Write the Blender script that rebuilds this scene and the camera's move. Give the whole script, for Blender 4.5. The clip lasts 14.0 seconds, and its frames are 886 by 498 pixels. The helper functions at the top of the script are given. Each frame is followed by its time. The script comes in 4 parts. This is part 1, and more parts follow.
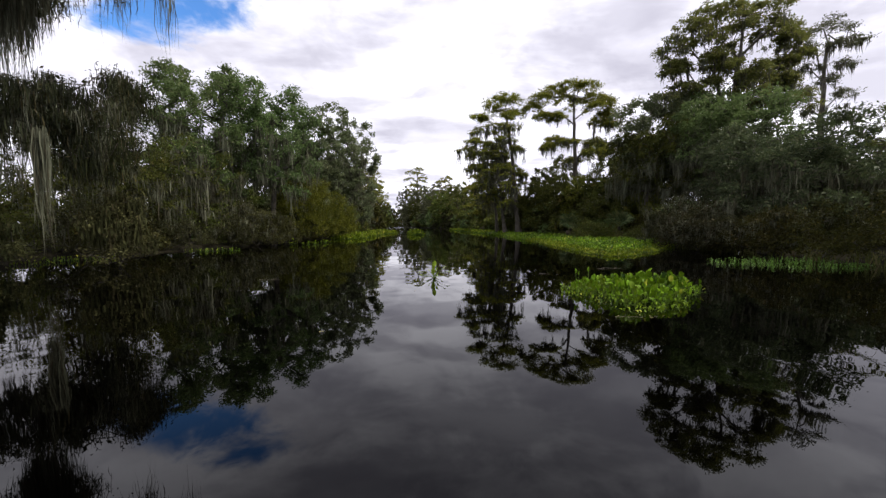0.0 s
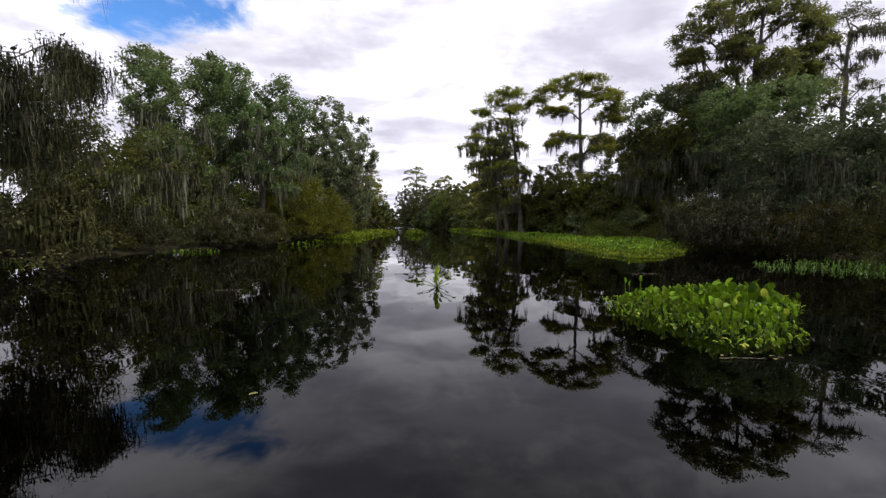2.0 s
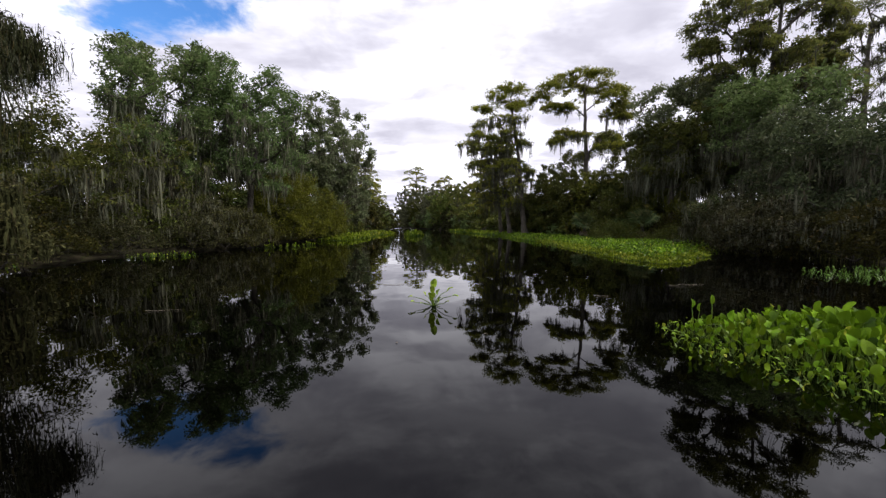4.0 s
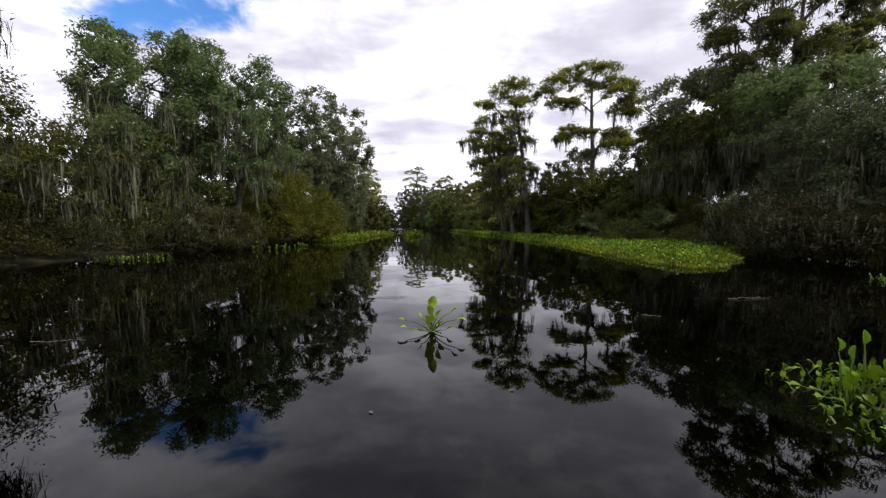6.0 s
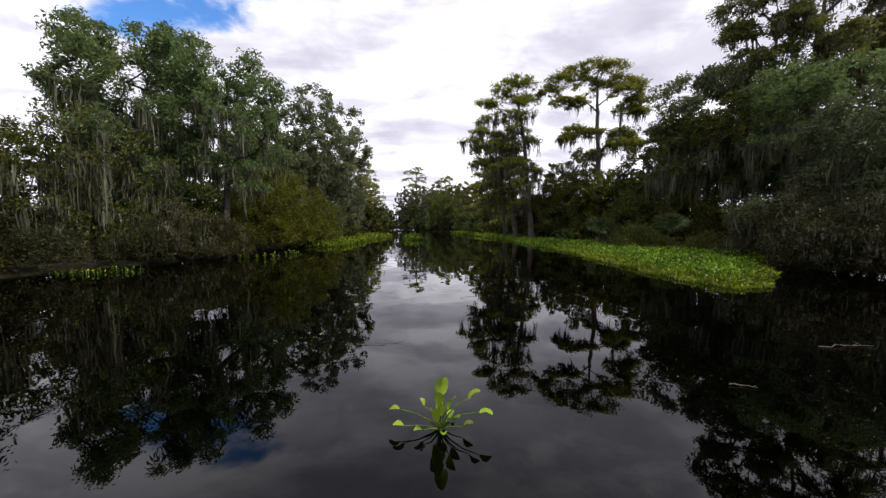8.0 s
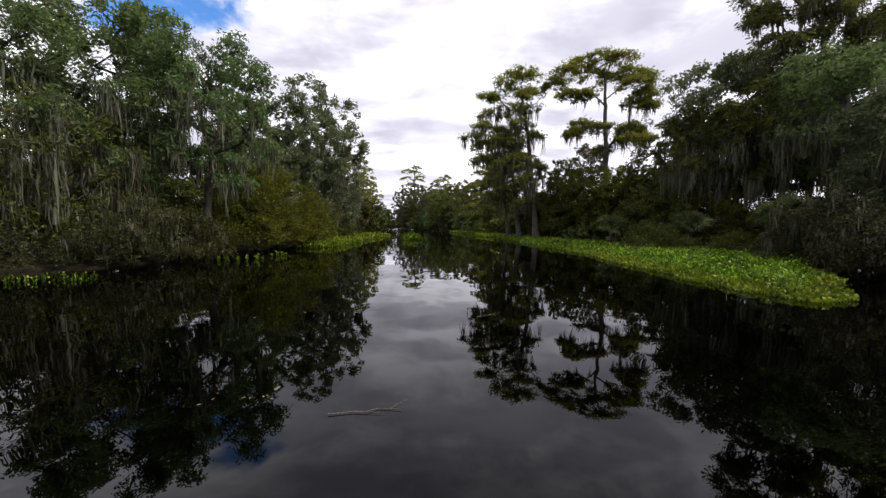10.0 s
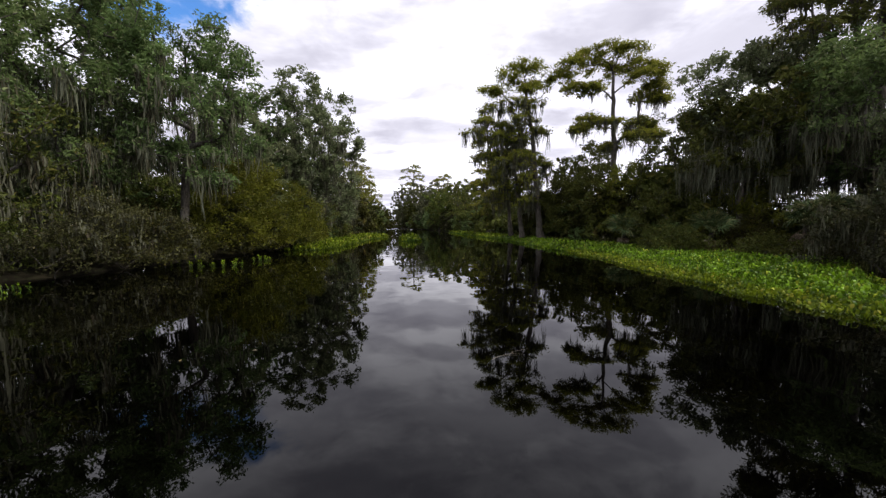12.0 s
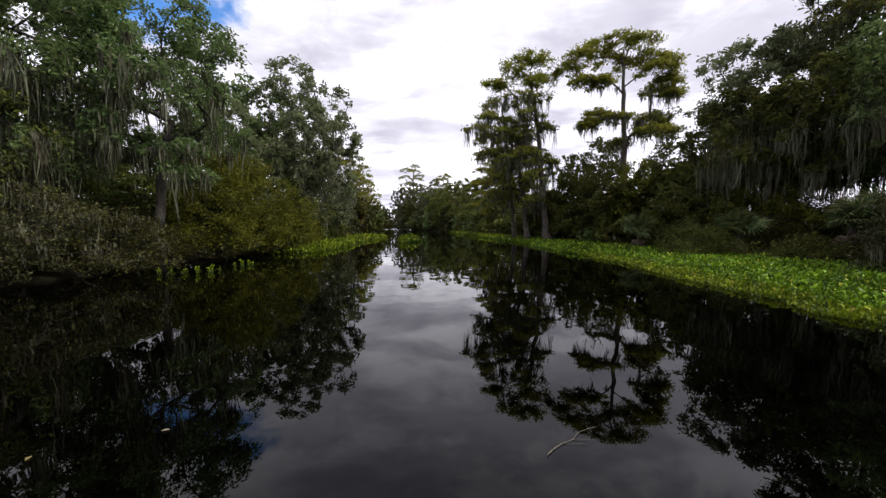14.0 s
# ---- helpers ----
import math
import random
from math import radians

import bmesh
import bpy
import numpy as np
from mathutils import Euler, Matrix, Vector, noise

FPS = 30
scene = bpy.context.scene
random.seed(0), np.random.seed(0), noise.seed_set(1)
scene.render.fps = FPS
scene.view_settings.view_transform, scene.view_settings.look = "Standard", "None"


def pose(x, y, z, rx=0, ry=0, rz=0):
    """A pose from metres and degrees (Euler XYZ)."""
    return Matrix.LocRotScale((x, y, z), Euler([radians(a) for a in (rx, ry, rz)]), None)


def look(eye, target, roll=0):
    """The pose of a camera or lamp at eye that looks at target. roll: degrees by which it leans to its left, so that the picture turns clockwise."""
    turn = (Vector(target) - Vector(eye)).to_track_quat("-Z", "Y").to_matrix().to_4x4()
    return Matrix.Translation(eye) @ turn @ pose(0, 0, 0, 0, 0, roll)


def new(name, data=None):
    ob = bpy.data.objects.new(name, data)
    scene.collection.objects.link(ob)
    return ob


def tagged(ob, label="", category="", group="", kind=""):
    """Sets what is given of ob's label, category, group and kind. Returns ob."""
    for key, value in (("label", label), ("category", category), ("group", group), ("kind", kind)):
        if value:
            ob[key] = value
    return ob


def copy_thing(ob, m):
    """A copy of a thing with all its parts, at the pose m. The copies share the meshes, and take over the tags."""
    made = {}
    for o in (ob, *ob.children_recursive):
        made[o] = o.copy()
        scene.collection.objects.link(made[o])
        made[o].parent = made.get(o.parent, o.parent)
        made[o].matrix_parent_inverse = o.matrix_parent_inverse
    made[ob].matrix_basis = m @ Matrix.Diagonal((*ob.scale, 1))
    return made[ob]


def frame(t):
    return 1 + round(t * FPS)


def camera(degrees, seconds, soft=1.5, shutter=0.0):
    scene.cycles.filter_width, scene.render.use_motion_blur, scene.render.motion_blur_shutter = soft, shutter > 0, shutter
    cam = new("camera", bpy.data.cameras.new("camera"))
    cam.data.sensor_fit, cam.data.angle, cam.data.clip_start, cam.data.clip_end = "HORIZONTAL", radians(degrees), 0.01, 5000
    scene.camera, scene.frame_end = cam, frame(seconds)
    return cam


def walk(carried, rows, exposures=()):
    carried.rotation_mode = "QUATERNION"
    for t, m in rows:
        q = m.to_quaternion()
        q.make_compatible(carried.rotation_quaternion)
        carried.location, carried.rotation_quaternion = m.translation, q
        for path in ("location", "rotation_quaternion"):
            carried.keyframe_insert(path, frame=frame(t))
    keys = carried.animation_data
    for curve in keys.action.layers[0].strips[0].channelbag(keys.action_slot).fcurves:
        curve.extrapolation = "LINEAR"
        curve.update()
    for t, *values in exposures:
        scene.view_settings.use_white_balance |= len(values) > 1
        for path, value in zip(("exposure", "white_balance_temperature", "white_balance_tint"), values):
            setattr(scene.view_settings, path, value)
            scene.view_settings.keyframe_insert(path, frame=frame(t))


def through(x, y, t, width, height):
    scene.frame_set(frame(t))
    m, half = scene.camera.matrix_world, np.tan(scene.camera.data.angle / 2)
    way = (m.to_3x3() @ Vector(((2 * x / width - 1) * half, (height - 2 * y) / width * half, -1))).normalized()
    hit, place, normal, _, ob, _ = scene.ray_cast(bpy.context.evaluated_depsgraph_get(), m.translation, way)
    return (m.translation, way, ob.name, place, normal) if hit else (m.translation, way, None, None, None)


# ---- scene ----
cam = camera(103.3, 14.0, 1.4)
METRES, EYE, TILT, LEAN, TURN = 11.0, 1.3, -4.0, 0.0, 0.0
ROWS = [
    (0.0, 0.0, 0.0, 0.0, 0.0, 0.0, 0.0),
    (0.5, -0.0005, 0.0379, 0.0021, -0.02, 0.0, -0.0),
    (1.0, -0.0038, 0.0782, 0.0015, -0.06, 0.01, 0.0),
    (1.5, -0.0085, 0.1184, 0.0019, -0.11, 0.0, 0.0),
    (2.0, -0.0103, 0.1562, 0.0035, -0.12, 0.03, -0.01),
    (2.5, -0.0079, 0.1908, 0.0075, -0.08, 0.05, 0.02),
    (3.0, -0.0074, 0.2237, 0.0104, -0.11, 0.09, 0.01),
    (5.5, -0.0067, 0.3889, 0.0167, 0.0, 0.21, -0.0),
    (6.0, -0.0081, 0.4189, 0.0197, 0.05, 0.22, 0.01),
    (6.5, -0.0085, 0.4477, 0.026, 0.08, 0.26, -0.0),
    (7.0, -0.0115, 0.4755, 0.0365, 0.03, 0.26, 0.01),
    (7.5, -0.015, 0.505, 0.0488, -0.06, 0.24, -0.03),
    (8.0, -0.0186, 0.5373, 0.0579, -0.1, 0.22, -0.04),
    (10.5, -0.0387, 0.731, 0.0692, -0.48, 0.11, -0.01),
    (11.0, -0.0378, 0.7681, 0.0721, -0.51, 0.1, 0.02),
    (11.5, -0.0361, 0.8052, 0.0762, -0.49, 0.12, 0.01),
    (12.0, -0.0384, 0.8408, 0.0829, -0.48, 0.09, -0.0),
    (12.5, -0.042, 0.8767, 0.0864, -0.5, 0.12, -0.02),
    (13.0, -0.047, 0.9131, 0.0894, -0.56, 0.12, -0.0),
    (13.5, -0.0507, 0.9508, 0.0942, -0.58, 0.09, -0.02),
    (14.0, -0.0526, 0.9875, 0.0977, -0.58, 0.08, -0.0),
]
walk(cam, [(t, pose(0, 0, EYE, TILT, LEAN, TURN) @ pose(METRES * x, METRES * y, METRES * z, 90 + pitch, roll, yaw)) for t, x, y, z, yaw, pitch, roll in ROWS])

# ---------------------------------------------------------------- light
SUN_ELEV, SUN_AZ = radians(50), radians(104)      # azimuth clockwise from +y
sun = new("sun", bpy.data.lights.new("sun", "SUN"))
sun.data.energy, sun.data.angle, sun.data.color = 3.6, radians(8), (1.0, 0.95, 0.87)
sun_dir = Vector((math.sin(SUN_AZ) * math.cos(SUN_ELEV), math.cos(SUN_AZ) * math.cos(SUN_ELEV), math.sin(SUN_ELEV)))
sun.matrix_world = look(sun_dir * 60, (0, 0, 0))
scene.view_settings.exposure = 0.0


class Nodes:
    """Short hand for building a node tree."""

    def __init__(self, tree):
        self.tree = tree
        tree.nodes.clear()

    def add(self, kind, inputs=None, **props):
        n = self.tree.nodes.new(kind)
        for k, v in props.items():
            setattr(n, k, v)
        for k, v in (inputs or {}).items():
            if isinstance(v, bpy.types.NodeSocket):
                self.tree.links.new(v, n.inputs[k])
            else:
                n.inputs[k].default_value = v
        return n

    def math(self, op, a, b=0.0, clamp=False):
        return self.add("ShaderNodeMath", {0: a, 1: b}, operation=op, use_clamp=clamp).outputs[0]

    def vmath(self, op, a, b):
        n = self.add("ShaderNodeVectorMath", {0: a, 1: b}, operation=op)
        return n.outputs["Value"] if op in ("DOT_PRODUCT", "LENGTH", "DISTANCE") else n.outputs[0]

    def mix(self, fac, a, b, blend="MIX"):
        n = self.add("ShaderNodeMix", data_type="RGBA", blend_type=blend)
        for sock, v in ((n.inputs[0], fac), (n.inputs[6], a), (n.inputs[7], b)):
            if isinstance(v, bpy.types.NodeSocket):
                self.tree.links.new(v, sock)
            else:
                sock.default_value = v
        return n.outputs[2]

    def ramp(self, fac, lo, hi):
        return self.add("ShaderNodeMapRange", {0: fac, 1: lo, 2: hi, 3: 0.0, 4: 1.0}, interpolation_type="SMOOTHSTEP").outputs[0]

    def noise(self, vec, scale, detail=3.0, rough=0.55, distort=0.0):
        return self.add("ShaderNodeTexNoise", {"Vector": vec, "Scale": scale, "Detail": detail, "Roughness": rough, "Distortion": distort}).outputs[0]


world = bpy.data.worlds.new("overcast_sky")
scene.world = world
world.use_nodes = True
N = Nodes(world.node_tree)
tc = N.add("ShaderNodeTexCoord").outputs["Generated"]
sep = N.add("ShaderNodeSeparateXYZ", {0: tc})
zup = N.math("MAXIMUM", sep.outputs[2], 0.0)
den = N.math("ADD", zup, 0.12)
flat = N.add("ShaderNodeCombineXYZ", {0: N.math("DIVIDE", sep.outputs[0], den), 1: N.math("DIVIDE", sep.outputs[1], den), 2: 0.0}).outputs[0]
sky = N.add("ShaderNodeTexSky", sky_type="NISHITA", sun_disc=False, sun_elevation=SUN_ELEV, sun_rotation=SUN_AZ).outputs[0]
blue = N.mix(1.0, sky, (0.10, 0.17, 0.25, 1), "MULTIPLY")
# cloud deck: bright white with soft grey undersides
low = N.ramp(N.noise(flat, 0.9, 6.0, 0.55, 0.25), 0.34, 0.56)
bands = N.ramp(N.noise(N.vmath("MULTIPLY", flat, (0.55, 1.0, 1.0)), 2.1, 5.0, 0.55, 0.2), 0.40, 0.58)
shade = N.math("MULTIPLY", N.math("ADD", 0.45, N.math("MULTIPLY", low, 0.55)), N.math("ADD", 0.5, N.math("MULTIPLY", bands, 0.5)))
blotch = N.ramp(N.noise(N.vmath("MULTIPLY", tc, (0.8, 1.0, 1.6)), 4.4, 6.0, 0.6, 0.3), 0.41, 0.57)
heavy = N.math("ADD", 0.38, N.math("MULTIPLY", N.ramp(zup, 0.4, 0.75), 0.34))      # heavier clouds overhead
shade = N.math("MULTIPLY", shade, N.math("SUBTRACT", 1.06, N.math("MULTIPLY", heavy, N.math("SUBTRACT", 1.0, blotch))))
deck = N.mix(shade, (0.475, 0.46, 0.58, 1), (1.52, 1.50, 1.64, 1))
# a rent in the clouds, wider than high, where blue shows
ahead = N.math("MAXIMUM", sep.outputs[1], 0.05)
wide = N.math("DIVIDE", N.math("ADD", N.math("DIVIDE", sep.outputs[0], ahead), 0.74), 0.31)
tall = N.math("DIVIDE", N.math("SUBTRACT", N.math("DIVIDE", sep.outputs[2], ahead), 0.605), 0.115)
spread = N.math("ADD", N.math("MULTIPLY", wide, wide), N.math("MULTIPLY", tall, tall))
ragged = N.math("MULTIPLY", N.math("SUBTRACT", N.noise(N.vmath("MULTIPLY", tc, (1.0, 1.0, 2.2)), 6.5, 6.0, 0.6, 0.4), 0.5), 3.6)
gap = N.ramp(N.math("SUBTRACT", N.math("ADD", 0.75, ragged), spread), -0.35, 0.75)
both = N.mix(gap, deck, blue)
bg = N.add("ShaderNodeBackground", {0: both, 1: 1.0})
out = N.add("ShaderNodeOutputWorld", {0: bg.outputs[0]})


# ---------------------------------------------------------------- materials
def material(name):
    m = bpy.data.materials.new(name)
    m.use_nodes = True
    return m, Nodes(m.node_tree)


def leaf_material(name, dark, light, accent, amount=0.12, through=0.22, rough=0.5, patch=0.6, shine=0.12, own=0.3, deep=1.0):
    """Leaves: each leaf has its own tone, clusters drift in hue, some have turned; light passes through."""
    m, n = material(name)
    island = n.add("ShaderNodeNewGeometry").outputs["Random Per Island"]
    where = n.add("ShaderNodeTexCoord").outputs["Object"]
    drift = n.ramp(n.noise(where, patch, 3.0), 0.3, 0.7)
    tone = n.math("ADD", n.math("MULTIPLY", island, 0.6), n.math("MULTIPLY", drift, 0.4))
    col = n.mix(n.math("POWER", tone, deep), (*dark, 1), (*light, 1))
    pick = n.math("GREATER_THAN", n.math("FRACT", n.math("MULTIPLY", island, 7.31)), 1.0 - amount)
    col = n.mix(pick, col, (*accent, 1))
    each = n.add("ShaderNodeObjectInfo").outputs["Random"]
    col = n.add("ShaderNodeHueSaturation", {"Hue": n.math("ADD", 0.485, n.math("MULTIPLY", each, 0.03)), "Saturation": 1.0,
                                             "Value": n.math("ADD", 1.0 - own / 2, n.math("MULTIPLY", each, own)), "Color": col}).outputs[0]
    bump = n.add("ShaderNodeBump", {"Strength": 0.3, "Distance": 0.01, "Height": n.noise(where, 60.0, 2.0)}).outputs[0]
    skin = n.add("ShaderNodeBsdfPrincipled", {"Base Color": col, "Roughness": rough, "Normal": bump, "Specular IOR Level": shine})
    glow = n.add("ShaderNodeBsdfTranslucent", {"Color": n.mix(0.5, col, (*light, 1))})
    both = n.add("ShaderNodeMixShader", {0: through, 1: skin.outputs[0], 2: glow.outputs[0]})
    n.add("ShaderNodeOutputMaterial", {0: both.outputs[0]})
    return m


def bark_material(name, dark, light, lichen, amount=0.4):
    m, n = material(name)
    where = n.add("ShaderNodeTexCoord").outputs["Object"]
    ridge = n.noise(n.vmath("MULTIPLY", where, (9.0, 9.0, 1.3)), 2.0, 5.0, 0.65, 0.4)
    col = n.mix(n.ramp(ridge, 0.3, 0.7), (*dark, 1), (*light, 1))
    col = n.mix(n.math("MULTIPLY", n.ramp(n.noise(where, 1.7, 4.0), 0.45, 0.7), amount), col, (*lichen, 1))
    bump = n.add("ShaderNodeBump", {"Strength": 0.8, "Distance": 0.03, "Height": ridge}).outputs[0]
    skin = n.add("ShaderNodeBsdfPrincipled", {"Base Color": col, "Roughness": 0.9, "Normal": bump})
    n.add("ShaderNodeOutputMaterial", {0: skin.outputs[0]})
    return m


OAK_LEAF = leaf_material("oak_leaf", (0.016, 0.030, 0.011), (0.180, 0.250, 0.082), (0.21, 0.23, 0.11), 0.10, 0.36)
PALE_OAK_LEAF = leaf_material("pale_oak_leaf", (0.026, 0.038, 0.018), (0.225, 0.262, 0.125), (0.24, 0.25, 0.14), 0.10, 0.38)
# Oak leaf darkened: the shaded side of right-bank crowns is in the colour.
SHADED_OAK_LEAF = leaf_material("shaded_oak_leaf", (0.010, 0.019, 0.009), (0.112, 0.146, 0.062), (0.13, 0.14, 0.07), 0.10, 0.24)
OLIVE_LEAF = leaf_material("olive_leaf", (0.014, 0.020, 0.005), (0.118, 0.134, 0.028), (0.10, 0.092, 0.022), 0.10, shine=0.06)
OLD_CYPRESS_LEAF = leaf_material("old_cypress_leaf", (0.030, 0.040, 0.010), (0.215, 0.230, 0.060), (0.22, 0.18, 0.05), 0.08, 0.4)
CYPRESS_LEAF = leaf_material("cypress_leaf", (0.036, 0.050, 0.007), (0.290, 0.298, 0.046), (0.29, 0.22, 0.05), 0.07, 0.5)
# Near-black tone: dark foliage, with the overhang's shade put into its colour.
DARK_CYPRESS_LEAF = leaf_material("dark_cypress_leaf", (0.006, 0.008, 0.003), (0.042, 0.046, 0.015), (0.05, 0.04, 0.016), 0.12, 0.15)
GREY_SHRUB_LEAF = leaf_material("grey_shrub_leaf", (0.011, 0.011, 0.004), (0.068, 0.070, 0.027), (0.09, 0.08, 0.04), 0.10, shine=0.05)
MOSSY_TWIG_LEAF = leaf_material("mossy_twig_leaf", (0.014, 0.0155, 0.005), (0.112, 0.113, 0.041), (0.14, 0.145, 0.06), 0.15, shine=0.05)
# Leaf tones kept low to stand in for deep shade under the crowns.
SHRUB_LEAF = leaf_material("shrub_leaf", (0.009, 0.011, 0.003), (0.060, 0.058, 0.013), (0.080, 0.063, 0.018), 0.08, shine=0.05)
OLIVE_SHRUB_LEAF = leaf_material("olive_shrub_leaf", (0.024, 0.034, 0.004), (0.162, 0.173, 0.016), (0.17, 0.155, 0.03), 0.08, 0.3)
GREY_CROWN_LEAF = leaf_material("grey_mossy_crown", (0.036, 0.042, 0.020), (0.185, 0.195, 0.105), (0.22, 0.22, 0.12), 0.12, 0.32, shine=0.05)
WILLOW_LEAF = leaf_material("willow_leaf", (0.055, 0.080, 0.016), (0.150, 0.175, 0.035), (0.20, 0.17, 0.05), 0.15)
PALM_LEAF = leaf_material("palm_leaf", (0.030, 0.050, 0.018), (0.120, 0.165, 0.058), (0.15, 0.15, 0.06), 0.1, 0.25, 0.4)
DEAD_LEAF = leaf_material("dead_leaf", (0.085, 0.070, 0.050), (0.26, 0.225, 0.17), (0.10, 0.07, 0.045), 0.2, 0.2, 0.8)
MOSS = leaf_material("spanish_moss", (0.030, 0.032, 0.020), (0.195, 0.203, 0.138), (0.07, 0.062, 0.038), 0.25, 0.2, 0.95, 0.9)
OLIVE_MOSS = leaf_material("olive_moss", (0.012, 0.014, 0.005), (0.086, 0.092, 0.036), (0.05, 0.045, 0.02), 0.2, 0.2, 0.95, 0.9)
HYACINTH = leaf_material("hyacinth_leaf", (0.005, 0.020, 0.002), (0.240, 0.395, 0.018), (0.28, 0.30, 0.03), 0.05, 0.12, 0.38, 1.5, 0.12, 0.8, 1.65)
HYACINTH_EDGE = leaf_material("yellowing_hyacinth_leaf", (0.012, 0.032, 0.003), (0.285, 0.395, 0.022), (0.29, 0.30, 0.04), 0.08, 0.20, 0.45, 1.5, 0.08, 0.3, 1.6)
HYACINTH_STEM = leaf_material("hyacinth_stem", (0.040, 0.080, 0.010), (0.12, 0.19, 0.032), (0.13, 0.18, 0.035), 0.08, 0.2, 0.4, 3.0)
GRASS = leaf_material("marsh_grass", (0.050, 0.060, 0.016), (0.135, 0.140, 0.040), (0.20, 0.17, 0.08), 0.2, 0.3)
BARK = bark_material("oak_bark", (0.030, 0.024, 0.019), (0.110, 0.095, 0.078), (0.17, 0.17, 0.14))
CYPRESS_BARK = bark_material("cypress_bark", (0.030, 0.024, 0.018), (0.115, 0.098, 0.078), (0.17, 0.165, 0.14))
DARK_BARK = bark_material("wet_shrub_bark", (0.014, 0.011, 0.008), (0.048, 0.041, 0.031), (0.075, 0.072, 0.055))
TWIG = bark_material("wet_twig", (0.05, 0.04, 0.03), (0.20, 0.17, 0.12), (0.22, 0.20, 0.15))


def ground_material():
    m, n = material("swamp_mud")
    where = n.add("ShaderNodeTexCoord").outputs["Object"]
    col = n.mix(n.ramp(n.noise(where, 0.8, 5.0), 0.35, 0.65), (0.010, 0.008, 0.006, 1), (0.030, 0.025, 0.015, 1))
    col = n.mix(n.ramp(n.noise(where, 9.0, 4.0), 0.5, 0.7), col, (0.024, 0.030, 0.010, 1))
    bump = n.add("ShaderNodeBump", {"Strength": 0.7, "Distance": 0.05, "Height": n.noise(where, 14.0, 6.0, 0.7)}).outputs[0]
    skin = n.add("ShaderNodeBsdfPrincipled", {"Base Color": col, "Roughness": 1.0, "Normal": bump, "Specular IOR Level": 0.08})
    n.add("ShaderNodeOutputMaterial", {0: skin.outputs[0]})
    return m


def water_material():
    """Still black tannin water: dark body, mirror surface with faint wind ripples in patches."""
    m, n = material("black_water")
    where = n.add("ShaderNodeTexCoord").outputs["Object"]
    swell = n.noise(n.vmath("MULTIPLY", where, (1.0, 0.6, 1.0)), 0.9, 2.0, 0.5)
    fine = n.noise(where, 7.0, 2.0, 0.5)
    patch = n.ramp(n.noise(where, 0.17, 2.0), 0.5, 0.75)
    height = n.math("ADD", n.math("MULTIPLY", swell, 0.010), n.math("MULTIPLY", n.math("MULTIPLY", fine, patch), 0.0012))
    bump = n.add("ShaderNodeBump", {"Strength": 1.0, "Distance": 1.0, "Height": height}).outputs[0]
    skin = n.add("ShaderNodeBsdfPrincipled", {"Base Color": (0.00015, 0.0001, 0.0001, 1), "Roughness": 0.01, "IOR": 1.285, "Normal": bump})
    n.add("ShaderNodeOutputMaterial", {0: skin.outputs[0]})
    return m


MUD, WATER = ground_material(), water_material()


# ---------------------------------------------------------------- mesh tools
def mesh(name, v, f, mat, smooth=False):
    """A mesh from arrays of points and triangles."""
    v, f = np.asarray(v, np.float32).reshape(-1, 3), np.asarray(f, np.int32).reshape(-1, 3)
    me = bpy.data.meshes.new(name)
    me.vertices.add(len(v))
    me.vertices.foreach_set("co", v.ravel())
    me.loops.add(f.size)
    me.loops.foreach_set("vertex_index", f.ravel())
    me.polygons.add(len(f))
    me.polygons.foreach_set("loop_start", np.arange(0, f.size, 3, dtype=np.int32))
    me.polygons.foreach_set("loop_total", np.full(len(f), 3, np.int32))
    me.polygons.foreach_set("use_smooth", np.full(len(f), smooth, bool))
    me.update(calc_edges=True)
    me.materials.append(mat)
    return me


def part(name, me, parent, label=""):
    ob = new(name, me)
    ob.parent = parent
    return tagged(ob, label)


def join(pieces):
    """Several (points, triangles) as one."""
    vs, fs, n = [], [], 0
    for v, f in pieces:
        vs.append(np.asarray(v, float).reshape(-1, 3))
        fs.append(np.asarray(f, int).reshape(-1, 3) + n)
        n += len(vs[-1])
    return (np.concatenate(vs), np.concatenate(fs)) if vs else (np.zeros((0, 3)), np.zeros((0, 3), int))


def scatter(tv, tf, mats):
    """Copies of one small shape (tv, tf), at the 3x4 matrices mats, as one set of points and triangles."""
    mats = np.asarray(mats)
    v = np.einsum("nij,kj->nki", mats[:, :, :3], tv) + mats[:, None, :, 3]
    f = tf[None] + (np.arange(len(mats)) * len(tv))[:, None, None]
    return v.reshape(-1, 3), f.reshape(-1, 3)


def unit(a):
    return a / np.maximum(np.linalg.norm(a, axis=-1, keepdims=True), 1e-9)


def leaf_cards(rng, centres, normals, lengths, widths):
    """Pointed, folded leaves: two triangles each, lying roughly across their normals."""
    n = len(centres)
    along = unit(np.cross(normals, rng.normal(size=(n, 3))))
    side = np.cross(normals, along)
    fold = normals * (widths * 0.35)[:, None]
    a = centres - along * (lengths * 0.5)[:, None]
    b = centres + side * (widths * 0.5)[:, None] + fold
    c = centres + along * (lengths * 0.5)[:, None]
    d = centres - side * (widths * 0.5)[:, None] + fold
    v = np.stack([a, b, c, d], 1).reshape(-1, 3)
    base = (np.arange(n) * 4)[:, None, None]
    return v, (base + np.array([[0, 1, 2], [0, 2, 3]])[None]).reshape(-1, 3)


